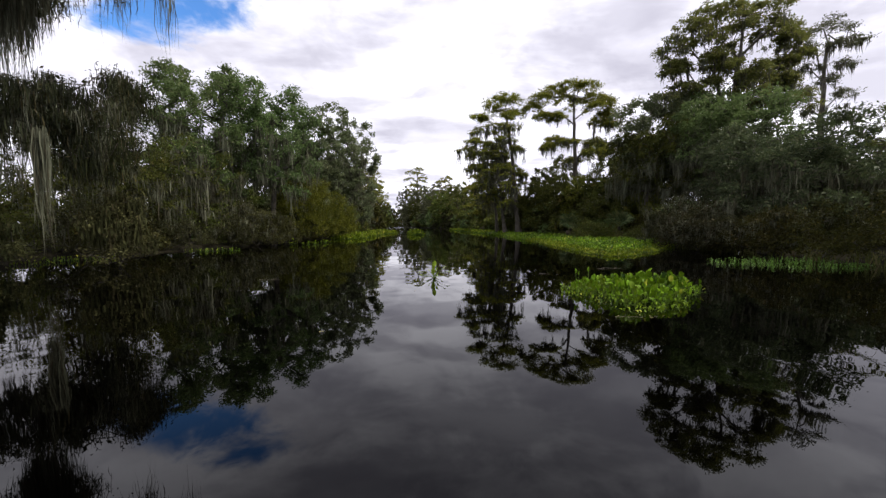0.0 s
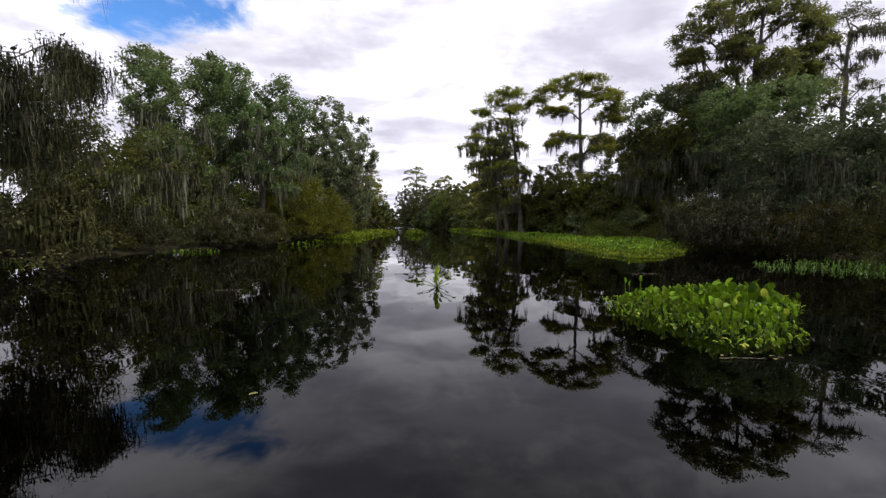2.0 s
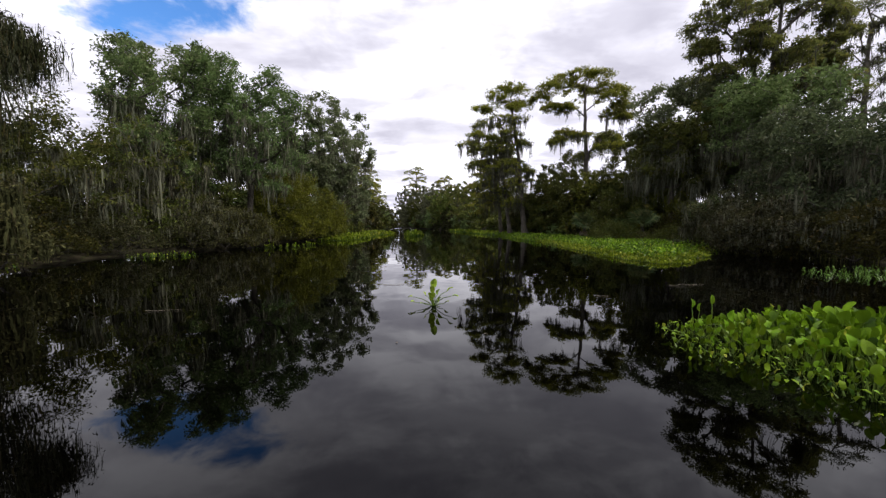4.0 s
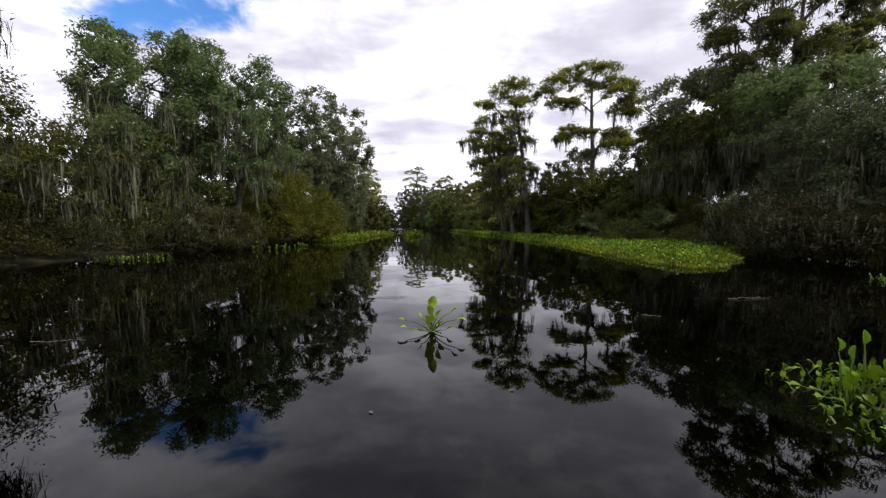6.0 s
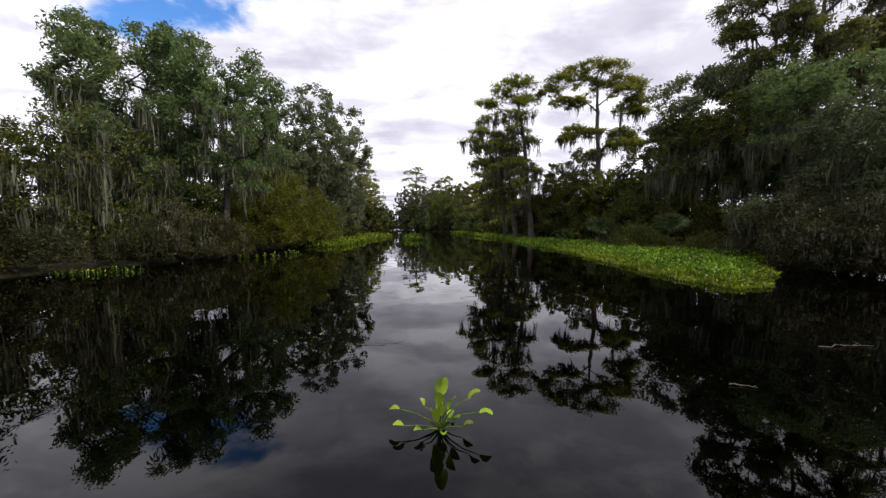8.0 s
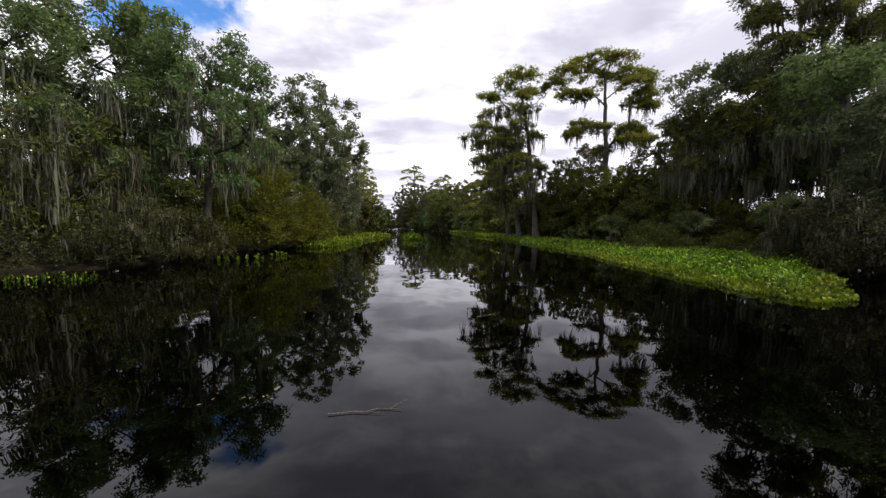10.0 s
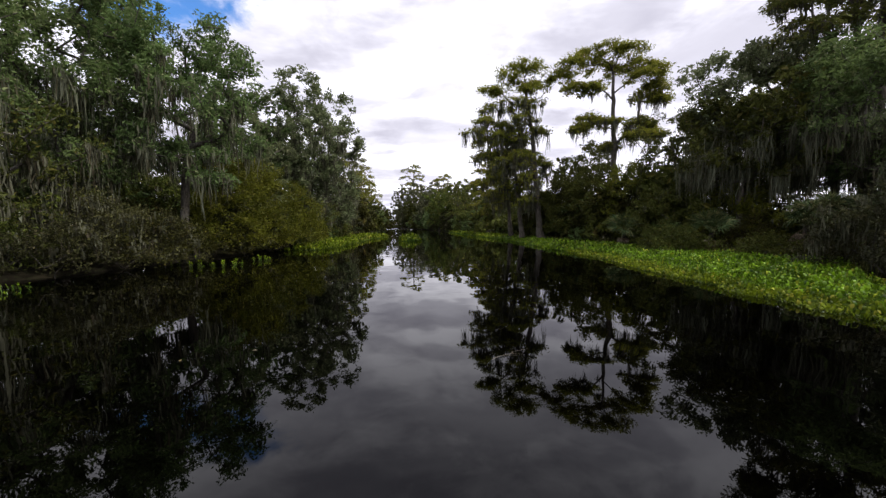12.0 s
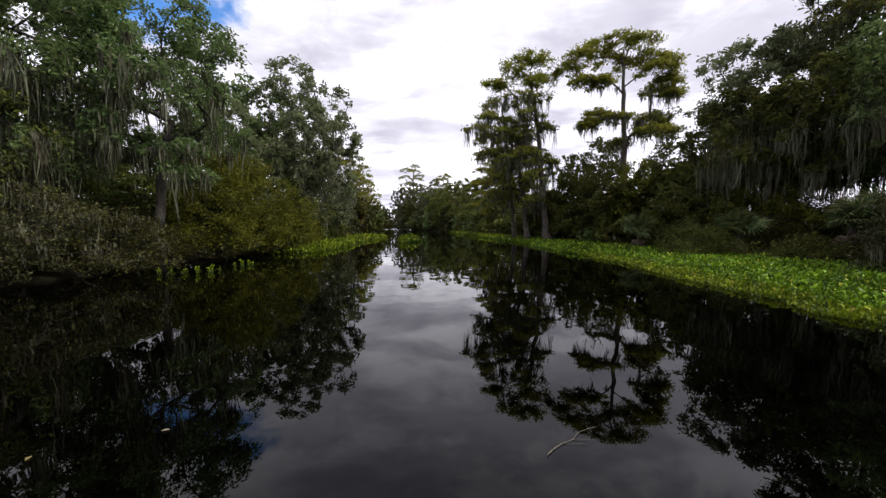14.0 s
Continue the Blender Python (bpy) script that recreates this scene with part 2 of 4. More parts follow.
def ribbons(rng, tops, lengths, widths, steps=4, sway=0.10):
    """Hanging tapered strips."""
    n = len(tops)
    ang = rng.uniform(0, math.tau, n)
    side = np.stack([np.cos(ang), np.sin(ang), np.zeros(n)], 1)
    k = np.linspace(0, 1, steps + 1)
    drift = np.cumsum(rng.normal(0, sway / steps, (n, steps + 1, 2)), 1) * lengths[:, None, None]
    mid = np.repeat(tops[:, None, :], steps + 1, 1).copy()
    mid[:, :, :2] += drift
    mid[:, :, 2] -= k[None] * lengths[:, None]
    w = widths[:, None] * np.sin(np.pi * (0.18 + 0.80 * k))[None] * rng.uniform(0.6, 1.2, (n, steps + 1)) * 0.5
    v = np.stack([mid - side[:, None] * w[..., None], mid + side[:, None] * w[..., None]], 2).reshape(-1, 3)
    quad = []
    for i in range(steps):
        quad += [[2 * i, 2 * i + 1, 2 * i + 3], [2 * i, 2 * i + 3, 2 * i + 2]]
    f = np.array(quad)[None] + (np.arange(n) * 2 * (steps + 1))[:, None, None]
    return v, f.reshape(-1, 3)


def tubes(p0, p1, r0, r1, sides):
    """Tapered tubes from p0 to p1."""
    d = unit(p1 - p0)
    ref = np.where(np.abs(d[:, 2:3]) > 0.9, np.array([[1.0, 0, 0]]), np.array([[0, 0, 1.0]]))
    u = unit(np.cross(d, ref))
    w = np.cross(d, u)
    a = np.arange(sides) * math.tau / sides
    ring = u[:, None] * np.cos(a)[None, :, None] + w[:, None] * np.sin(a)[None, :, None]
    v = np.concatenate([p0[:, None] + ring * r0[:, None, None], p1[:, None] + ring * r1[:, None, None]], 1)
    q = []
    for i in range(sides):
        j = (i + 1) % sides
        q += [[i, j, sides + j], [i, sides + j, sides + i]]
    f = np.array(q)[None] + (np.arange(len(p0)) * 2 * sides)[:, None, None]
    return v.reshape(-1, 3), f.reshape(-1, 3)


# ---------------------------------------------------------------- trees
class Skeleton:
    """Branches that grow from a trunk to the points where the foliage sits."""

    def __init__(self, rng, trunk):
        self.rng = rng
        self.p = [np.array(q, float) for q in trunk]
        self.up = [-1] + list(range(len(trunk) - 1))
        self.tips = []
        self.trunk = len(trunk)

    def reach(self, targets, step=0.7, sag=0.12, skip=1, below=0.8, rise=0.25):
        start = self.p[self.trunk - 1]
        order = np.argsort([min(np.linalg.norm(t - q) for q in self.p[:self.trunk]) for t in targets])
        for k in order:
            t = targets[k]
            q = np.array(self.p)
            d = np.linalg.norm(q - t, axis=1)
            d += below * np.maximum(q[:, 2] - t[2] + rise * np.hypot(q[:, 0] - t[0], q[:, 1] - t[1]), 0)
            d[:skip] += 50
            i = int(np.argmin(d))
            a = self.p[i]
            span = np.linalg.norm(t - a)
            m = max(1, int(span / step))
            bend = np.array([0, 0, -sag * span]) + self.rng.normal(0, 0.06 * span, 3)
            last = i
            for s in range(1, m + 1):
                x = s / m
                self.p.append(a + (t - a) * x + bend * 4 * x * (1 - x) * 0.5)
                self.up.append(last)
                last = len(self.p) - 1
            self.tips.append(last)
        return self

    def wood(self, thick, power=0.5, least=0.012, flare=0.0, flare_height=1.0):
        """Points and triangles of the trunk and branches; a limb is as thick as what it carries."""
        n = len(self.p)
        load = np.zeros(n)
        load[self.tips] = 1.0
        for i in range(n - 1, 0, -1):
            load[self.up[i]] += load[i]
        r = np.maximum(thick * (load / max(load[0], 1)) ** power, least)
        p = np.array(self.p)
        self.radius = r
        for i in range(self.trunk):
            r[i] *= 1 + flare * math.exp(-p[i, 2] / flare_height)
        kids = np.arange(1, n)
        mum = np.array(self.up)[1:]
        r0 = np.minimum(r[mum], r[kids] * 1.35)
        r0[:self.trunk - 1] = r[mum][:self.trunk - 1]
        r1 = r[kids].copy()
        r1[self.trunk - 2] *= 0.35
        big = r[kids] > 0.09
        out = []
        for pick, sides in ((big, 9), (~big, 4)):
            if pick.any():
                out.append(tubes(p[mum][pick], p[kids][pick], r0[pick], r1[pick], sides))
        return join(out)


def trunk_line(rng, height, lean=(0, 0), wobble=0.12, step=0.6, sink=0.4):
    n = max(4, int(height / step))
    off = np.cumsum(rng.normal(0, wobble / math.sqrt(n), (n + 1, 2)), 0)
    off -= off[0]
    return [np.array([lean[0] * (i / n) ** 1.3 + off[i, 0] * (i > 0), lean[1] * (i / n) ** 1.3 + off[i, 1] * (i > 0), -sink + (height + sink) * i / n]) for i in range(n + 1)]


def lobed(rng, n, centre, radii, lobes=11, shell=0.5, puff=1.0):
    """Points in an uneven crown made of several rounded lobes, narrower towards the foot."""
    out = []
    h = np.linspace(-0.72, 0.72, lobes) + rng.uniform(-0.1, 0.1, lobes)
    turn = np.arange(lobes) * 2.4 + rng.uniform(-0.5, 0.5, lobes)
    wide = np.sqrt(np.clip(1 - (h * 0.95) ** 2, 0, 1)) * rng.uniform(0.42, 0.64, lobes)
    hub = np.stack([np.cos(turn) * wide, np.sin(turn) * wide, h], 1)
    size = rng.uniform(0.34, 0.50, lobes) * puff
    for _ in range(n):
        i = rng.integers(lobes)
        d = unit(rng.normal(size=3))
        q = hub[i] + d * size[i] * rng.uniform(shell, 1.0) ** 0.5 * np.array([1, 1, 0.75])
        out.append(np.array(centre) + q * np.array(radii))
    return out


def foliage(rng, tips, each, spread, length, flat=0.6, lift=0.6, droop=0.0, slim=0.45):
    tips = np.asarray(tips)
    each, length = max(4, int(each * 0.68)), length * 1.24
    n = len(tips) * each
    c = np.repeat(tips, each, 0)
    size = np.repeat(rng.uniform(0.65, 1.25, len(tips)), each)[:, None]
    off = np.clip(rng.normal(0, 0.5, (n, 3)), -0.85, 0.85) * spread * size
    off[:, 2] *= flat
    off[:, 2] -= droop * np.abs(rng.normal(0, 1, n))
    nor = unit(rng.normal(0, 0.7, (n, 3)) + np.array([0, 0, lift]))
    ln = length * rng.uniform(0.6, 1.3, n)
    return leaf_cards(rng, c + off, nor, ln, ln * slim * rng.uniform(0.8, 1.2, n))


def moss_on(rng, sk, count, long, width=0.05, strands=12, spread=0.11, low=0.0, high=99, thin=0.14):
    """Beards of grey moss hanging from the limbs."""
    p = np.array(sk.p)
    ok = np.where((sk.radius < thin) & (p[:, 2] > low) & (p[:, 2] < high))[0]
    if count == 0 or len(ok) == 0:
        return np.zeros((0, 3)), np.zeros((0, 3), int)
    at = p[rng.choice(ok, count)]
    beard = long * rng.uniform(0.3, 1.0, count) ** 1.7
    beard = np.minimum(beard, np.maximum(at[:, 2] - 0.25, 0.2))
    off = rng.normal(0, 1, (count * strands, 3)) * np.array([1, 1, 0.4])
    tops = np.repeat(at, strands, 0) + off * spread * np.repeat(rng.uniform(0.45, 1.5, count), strands)[:, None]
    ln = np.repeat(beard, strands) * np.clip(1.05 - 0.42 * np.hypot(off[:, 0], off[:, 1]), 0.15, 1) * rng.uniform(0.55, 1.0, count * strands)
    ln = np.minimum(ln, np.maximum(tops[:, 2] - 0.1, 0.1))
    return ribbons(rng, tops, ln, width * rng.uniform(0.4, 1.5, count * strands), 3, 0.13)


def long_beards(rng, spots, strands=170, width=0.024):
    """Single long tapered beards: (x, y, z, length, spread)."""
    tops, ln = [], []
    for x, y, z, length, spread in spots:
        off = np.clip(rng.normal(0, 0.55, (strands, 3)), -1, 1)
        tops.append(np.array([x, y, z]) + off * np.array([spread, spread, 0.2]))
        ln.append(length * np.clip(1.05 - 0.75 * np.hypot(off[:, 0], off[:, 1]), 0.12, 1) * rng.uniform(0.6, 1.0, strands))
    ln = np.concatenate(ln)
    return ribbons(rng, np.concatenate(tops), ln, width * rng.uniform(0.5, 1.6, len(ln)), 5, 0.08)


def plant_thing(name, label, category, group, at, wood, crown, moss, leaf_mat, bark, beard=None):
    root = tagged(new(name), label, category, group)
    root.matrix_world = pose(at[0], at[1], at[2] if len(at) > 2 else 0.0)
    part("trunk", mesh("trunk", *wood, bark, True), root)
    tagged(part("crown", mesh("crown", *crown, leaf_mat), root), kind="stuff")
    if len(moss[0]):
        tagged(part("hanging_moss", mesh("hanging_moss", *moss, beard or MOSS), root, "beards of grey Spanish moss"), kind="stuff")
    return root


def inner_leaves(rng, sk, count, size, low=0.0, each=5, spread=0.45):
    """Larger sprays along the limbs inside a crown."""
    p = np.array(sk.p)
    ok = np.where((sk.radius < 0.10) & (p[:, 2] > low))[0]
    return foliage(rng, p[rng.choice(ok, count)], each, spread, size, 0.8)


def oak(seed, at, height, radius, label, leaf=None, lean=(0, 0), clear=0.16, tips=210, each=56, size=0.205, moss=90, long=2.0, thick=None, deep=0.43, name="oak_tree", lobes=11, inner=1.6, puff=1.0):
    rng = np.random.default_rng(seed)
    sk = Skeleton(rng, trunk_line(rng, height * 0.42, (lean[0] * 0.5, lean[1] * 0.5), 0.2))
    centre = (lean[0], lean[1], height * (1 - deep) - 0.35)
    sk.reach(lobed(rng, tips, centre, (radius, radius, height * deep), lobes, 0.5, puff), skip=max(1, int(height * clear / 0.6)))
    wood = sk.wood(thick or 0.04 + height * 0.011, 0.46, 0.012, 0.5, 0.5)
    ends = np.array([sk.p[i] for i in sk.tips])
    crown = foliage(rng, ends, each, 0.37 + radius * 0.018, size, 0.75)
    crown = join([crown, inner_leaves(rng, sk, int(tips * 1.3), size * inner, height * 0.3, 5 if inner > 1.5 else 9)])
    beards = moss_on(rng, sk, int(moss * 0.85), long, 0.044, 18, 0.17, 1.2, height * 0.66)
    return plant_thing(name, label, "tree", "swamp trees", at, wood, crown, beards, leaf or OAK_LEAF, BARK)


def cypress(seed, at, height, radius, label, leaf=None, lean=(0, 0), lobes=13, per=18, each=60, size=0.2, moss=70, long=1.8, crown=0.5, thick=None, droop=0.05, taper=0.5, layers=(), domed=0.30, lobe=0.42, rise=0.45, strands=12, hung=(), moss_top=0.93, broad=1.0, feathery=False):
    """Bald cypress: straight buttressed trunk, ascending limbs and flattened domes of feathery foliage.
    crown: the share of the height that carries foliage; taper: how much narrower the crown is at its foot than at its top;
    layers: (x, y, z, width) for layers with a place of their own."""
    rng = np.random.default_rng(seed)
    sk = Skeleton(rng, trunk_line(rng, height * 0.9, lean, 0.22))
    discs = [(x, y, z, wide * broad) for x, y, z, wide in layers]
    for k in range(lobes if not layers else 0):
        u = 1 - ((k + 0.5) / lobes) ** 0.8
        z = height * (1 - crown) + height * crown * 0.96 * u
        dome = math.sqrt(max(1 - max((u - 0.55) / 0.47, 0) ** 2, 0.02))
        reach = radius * dome * (1 - taper * (1 - u)) * rng.uniform(0.5, 0.8)
        reach *= 0.25 if k == 0 else 1
        a = k * 2.399 + rng.uniform(-0.4, 0.4)
        x = np.clip(z / height, 0, 1) ** 1.3
        discs.append((lean[0] * x + reach * math.cos(a), lean[1] * x + reach * math.sin(a), z, radius * lobe * rng.uniform(0.8, 1.2)))
    aims = []
    for x, y, z, wide in discs:
        for _ in range(per):
            a, r = rng.uniform(0, math.tau), math.sqrt(rng.uniform(0, 1))
            cap = domed * wide * (1 - r ** 2) - 0.12 * wide * r ** 2
            aims.append(np.array([x + math.cos(a) * r * wide, y + math.sin(a) * r * wide, z + cap + rng.normal(0, 0.16)]))
    sk.reach(aims, skip=int(height * (1 - crown) * 0.7 / 0.6), sag=-0.05, below=1.0, rise=rise)
    wood = sk.wood(thick or 0.04 + height * 0.012, 0.54 if layers else 0.45, 0.014, 1.3, 0.9)
    ends = np.array([sk.p[i] for i in sk.tips])
    leaves = foliage(rng, ends, each, 0.54, size, 0.34, 1.2, droop, 0.38)
    leaves = join([leaves, inner_leaves(rng, sk, int(len(ends) * 0.4), size * 1.3, height * (1 - crown))])
    if feathery:
        n = len(ends) * 34
        off = np.clip(rng.normal(0, 0.5, (n, 3)), -1, 1) * np.array([0.55, 0.55, 0.3])
        off[:, 2] = -np.abs(off[:, 2])
        leaves = join([leaves, ribbons(rng, np.repeat(ends, 34, 0) + off, rng.uniform(0.15, 0.6, n) * np.repeat(rng.uniform(0.6, 1.3, len(ends)), 34), rng.uniform(0.012, 0.035, n), 2, 0.14)])
    beards = moss_on(rng, sk, moss, long, low=height * 0.25, high=height * moss_top, strands=strands, spread=0.11 if strands < 30 else 0.15, width=0.052 if strands < 30 else 0.018)
    if hung:
        beards = join([beards, long_beards(rng, hung)])
    return plant_thing("bald_cypress", label, "tree", "swamp trees", at, wood, leaves, beards, leaf or CYPRESS_LEAF, CYPRESS_BARK)


def shrub(seed, at, height, radius, label, leaf=None, tips=80, each=60, size=0.14, moss=0, long=0.7, name="shrub", beard=None):
    rng = np.random.default_rng(seed)
    sk = Skeleton(rng, [np.array([0, 0, -0.3]), np.array([0, 0, 0.05])])
    aims = []
    for _ in range(tips):
        d = unit(rng.normal(size=3))
        d[2] = abs(d[2])
        q = d * rng.uniform(0.5, 1.0) ** 0.5
        bulge = 1 + 0.28 * math.sin(3 * math.atan2(d[1], d[0]) + seed) + rng.uniform(-0.15, 0.15)
        aims.append(np.array([q[0] * radius * bulge, q[1] * radius * bulge, 0.12 * height + q[2] * height * 0.85 * (0.85 + 0.15 * bulge)]))
    sk.reach(aims, 0.4, -0.1, 0, 0.2)
    wood = sk.wood(0.032, 0.5, 0.006)
    ends = np.array([sk.p[i] for i in sk.tips])
    crown = foliage(rng, ends, each, 0.30 + radius * 0.05, size, 0.8)
    crown = join([crown, inner_leaves(rng, sk, tips, size * 1.1, 0.05, 14, 0.4)])
    beards = moss_on(rng, sk, moss, long, 0.05, 9, 0.12, 0.5)
    return plant_thing(name, label, "shrub", "bank shrubs", at, wood, crown, beards, leaf or SHRUB_LEAF, DARK_BARK, beard=beard)


# ---------------------------------------------------------------- the channel
LEFT = [(-60, -15), (0, -13.6), (11, -12.6), (15, -11.6), (20, -10.2), (24, -9.6), (40, -9.5), (49, -10.6), (75, -13.0), (109, -16.6), (150, -21.5), (176, -23), (420, -58)]
RIGHT = [(-60, 15), (0, 13.4), (9, 12.8), (15, 13.2), (20, 14.2), (24, 13.4), (27, 12.4), (36, 11.2), (45, 9.2), (60, 7.2), (85, 3.6), (130, -8.5), (160, -17), (176, -23), (420, -58)]


def shore(line, y):
    return float(np.interp(y, [q[0] for q in line], [q[1] for q in line]))


def build_ground():
    """One sheet of swamp floor to the horizon, with the channel sunk into it."""
    xs = np.concatenate([[-2500, -900, -400, -200, -120], np.arange(-80, 60.1, 1.0), [90, 140, 220, 420, 900, 2500]])
    ys = np.concatenate([[-2500, -700, -200, -90, -50, -30, -20], np.arange(-12, 70, 1.0), np.arange(70, 200, 4.0), np.arange(200, 430, 15), [600, 1000, 2500]])
    gx, gy = np.meshgrid(xs, ys)
    yl = np.clip(gy, -60, 420)
    xl = np.interp(yl, [q[0] for q in LEFT], [q[1] for q in LEFT])
    xr = np.interp(yl, [q[0] for q in RIGHT], [q[1] for q in RIGHT])
    inside = np.minimum(gx - xl + 1.9, xr - gx + 1.2)
    inside = np.where(gy > 178, -5, inside)
    z = np.clip(-inside * 0.35 + 0.02, -0.9, 0.22)
    rough = np.array([noise.noise((a * 0.31, b * 0.31, 0.3)) for a, b in zip(gx.ravel(), gy.ravel())]).reshape(z.shape)
    z = z + np.where(inside < 1, 0.16, 0.05) * rough
    v = np.stack([gx, gy, z], -1).reshape(-1, 3)
    c, n = len(xs), len(ys)
    i = (np.arange(n - 1)[:, None] * c + np.arange(c - 1)[None]).ravel()
    f = np.concatenate([np.stack([i, i + 1, i + c + 1], 1), np.stack([i, i + c + 1, i + c], 1)])
    tagged(new("ground", mesh("ground", v, f, MUD, True)), "dark muddy swamp floor under the trees along the channel", "ground", kind="structure")


def build_water():
    v = [(-90, -70, 0), (70, -70, 0), (70, 430, 0), (-90, 430, 0)]
    tagged(new("water", mesh("water", v, [(0, 1, 2), (0, 2, 3)], WATER)), "still black bayou water mirroring trees and cloudy sky", "water", kind="structure")


build_ground()
build_water()

# ---------------------------------------------------------------- trees of the left bank
MOSSY = "mossy live oak with grey-green crown on the muddy bank"
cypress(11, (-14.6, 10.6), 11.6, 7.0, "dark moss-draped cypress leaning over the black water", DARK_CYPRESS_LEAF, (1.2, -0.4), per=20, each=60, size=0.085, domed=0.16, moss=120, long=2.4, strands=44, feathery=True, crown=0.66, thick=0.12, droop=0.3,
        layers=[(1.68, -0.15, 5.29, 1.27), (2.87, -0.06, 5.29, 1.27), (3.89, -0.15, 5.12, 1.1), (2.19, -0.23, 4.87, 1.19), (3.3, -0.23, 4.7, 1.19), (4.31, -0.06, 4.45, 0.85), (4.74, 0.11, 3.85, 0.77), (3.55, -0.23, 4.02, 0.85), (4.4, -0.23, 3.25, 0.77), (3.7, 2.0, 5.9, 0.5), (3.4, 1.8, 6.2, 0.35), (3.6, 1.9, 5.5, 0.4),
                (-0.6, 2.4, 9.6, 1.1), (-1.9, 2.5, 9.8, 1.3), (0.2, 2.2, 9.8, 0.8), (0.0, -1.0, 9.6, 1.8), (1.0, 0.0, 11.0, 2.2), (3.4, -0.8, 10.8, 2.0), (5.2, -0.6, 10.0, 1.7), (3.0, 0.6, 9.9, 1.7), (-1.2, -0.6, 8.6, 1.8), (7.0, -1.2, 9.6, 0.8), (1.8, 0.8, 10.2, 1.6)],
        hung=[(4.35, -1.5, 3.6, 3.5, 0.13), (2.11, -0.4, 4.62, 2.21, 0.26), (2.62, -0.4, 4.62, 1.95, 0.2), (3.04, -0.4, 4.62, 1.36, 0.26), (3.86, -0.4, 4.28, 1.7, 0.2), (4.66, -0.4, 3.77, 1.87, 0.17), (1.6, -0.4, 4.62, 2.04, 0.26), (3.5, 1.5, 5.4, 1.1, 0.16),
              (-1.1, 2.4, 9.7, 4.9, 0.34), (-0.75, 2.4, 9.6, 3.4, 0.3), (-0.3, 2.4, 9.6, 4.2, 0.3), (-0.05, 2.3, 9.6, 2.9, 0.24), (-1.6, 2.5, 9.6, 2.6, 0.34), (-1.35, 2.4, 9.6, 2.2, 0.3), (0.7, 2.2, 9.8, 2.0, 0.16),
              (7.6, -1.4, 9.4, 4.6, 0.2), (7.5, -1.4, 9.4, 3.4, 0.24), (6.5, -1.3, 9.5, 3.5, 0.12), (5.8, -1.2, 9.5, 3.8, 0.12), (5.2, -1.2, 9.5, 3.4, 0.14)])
shrub(38, (-10.1, 10.9), 2.4, 0.85, "low shrub smothered in grey moss at the water's edge", MOSSY_TWIG_LEAF, 60, 60, 0.08, moss=230, long=1.9, beard=OLIVE_MOSS)
shrub(39, (-13.2, 9.6), 2.6, 1.3, "moss-smothered shrub beside the leaning cypress", MOSSY_TWIG_LEAF, 80, 60, 0.08, moss=280, long=2.0, beard=OLIVE_MOSS)
oak(12, (-16.0, 16.4), 6.4, 3.4, "low olive-green mossy tree at the water's edge", OLIVE_LEAF, moss=170, long=2.4, size=0.105, each=135, inner=1.3)
oak(13, (-15.3, 23.0), 11.8, 3.6, MOSSY, moss=270, long=2.8, deep=0.36, clear=0.28, tips=230, size=0.14, each=96, inner=1.2, puff=0.6, lobes=14)
oak(14, (-17.6, 27.0), 14.2, 4.8, "tall grey-green oak with thin upright limbs", moss=90, long=2.0, deep=0.38, clear=0.3, tips=310, size=0.18, each=72, inner=1.2, lobes=18, puff=0.6)
oak(15, (-12.7, 26.2), 12.6, 4.1, "tall oak hung with long grey moss", moss=260, long=2.6, lean=(0.5, -0.4), deep=0.37, clear=0.26, tips=310, size=0.15, each=92, inner=1.2, lobes=18, puff=0.64)
oak(10, (-14.9, 20.6), 6.6, 3.0, "olive-green oak draped in long grey moss", OLIVE_LEAF, moss=330, long=3.0, tips=130, size=0.12, each=90, inner=1.3)
oak(19, (-21.2, 22.6), 7.0, 3.2, "low olive-green mossy tree behind the shrubs", OLIVE_LEAF, moss=120, long=2.2, tips=150, size=0.16, each=60, inner=1.3)
oak(9, (-22.0, 29.0), 8.0, 4.0, MOSSY, moss=40, each=36, size=0.27)
oak(16, (-14.6, 34.0), 9.6, 4.0, MOSSY, PALE_OAK_LEAF, moss=150, long=2.6, tips=260, each=46, size=0.21, inner=1.2)
oak(17, (-12.0, 41.0), 14.6, 5.5, "rounded grey-green oak with drooping moss above shrubs", PALE_OAK_LEAF, moss=330, long=3.0, tips=560, lobes=16, each=46, size=0.24, deep=0.42, inner=1.2, puff=0.95)
oak(18, (-16.0, 38.0), 14.0, 4.8, MOSSY, moss=90, each=36, size=0.27)
oak(20, (-24.5, 33.0), 8.0, 4.6, MOSSY, moss=50, each=36, size=0.27)
oak(21, (-13.6, 52.0), 12.0, 4.4, MOSSY, GREY_CROWN_LEAF, moss=160, long=3.0)
oak(28, (-21.5, 14.5), 4.6, 3.6, "low olive-green mossy tree behind the shrubs", OLIVE_LEAF, moss=110, size=0.105, each=135, inner=1.3)
oak(29, (-18.0, 46.0), 12.0, 4.8, MOSSY, OLIVE_LEAF, moss=40, each=36, size=0.27)
cypress(22, (-14.2, 64.0), 13.0, 4.0, "yellow-green cypress with flat layered crown", moss=40, crown=0.75, each=36, size=0.27)
cypress(23, (-15.6, 78.0), 13.5, 4.0, "yellow-green cypress with flat layered crown", moss=30, crown=0.75, each=36, size=0.27)
oak(24, (-18.5, 66.0), 12.5, 5.0, MOSSY, moss=30, each=30, size=0.3)
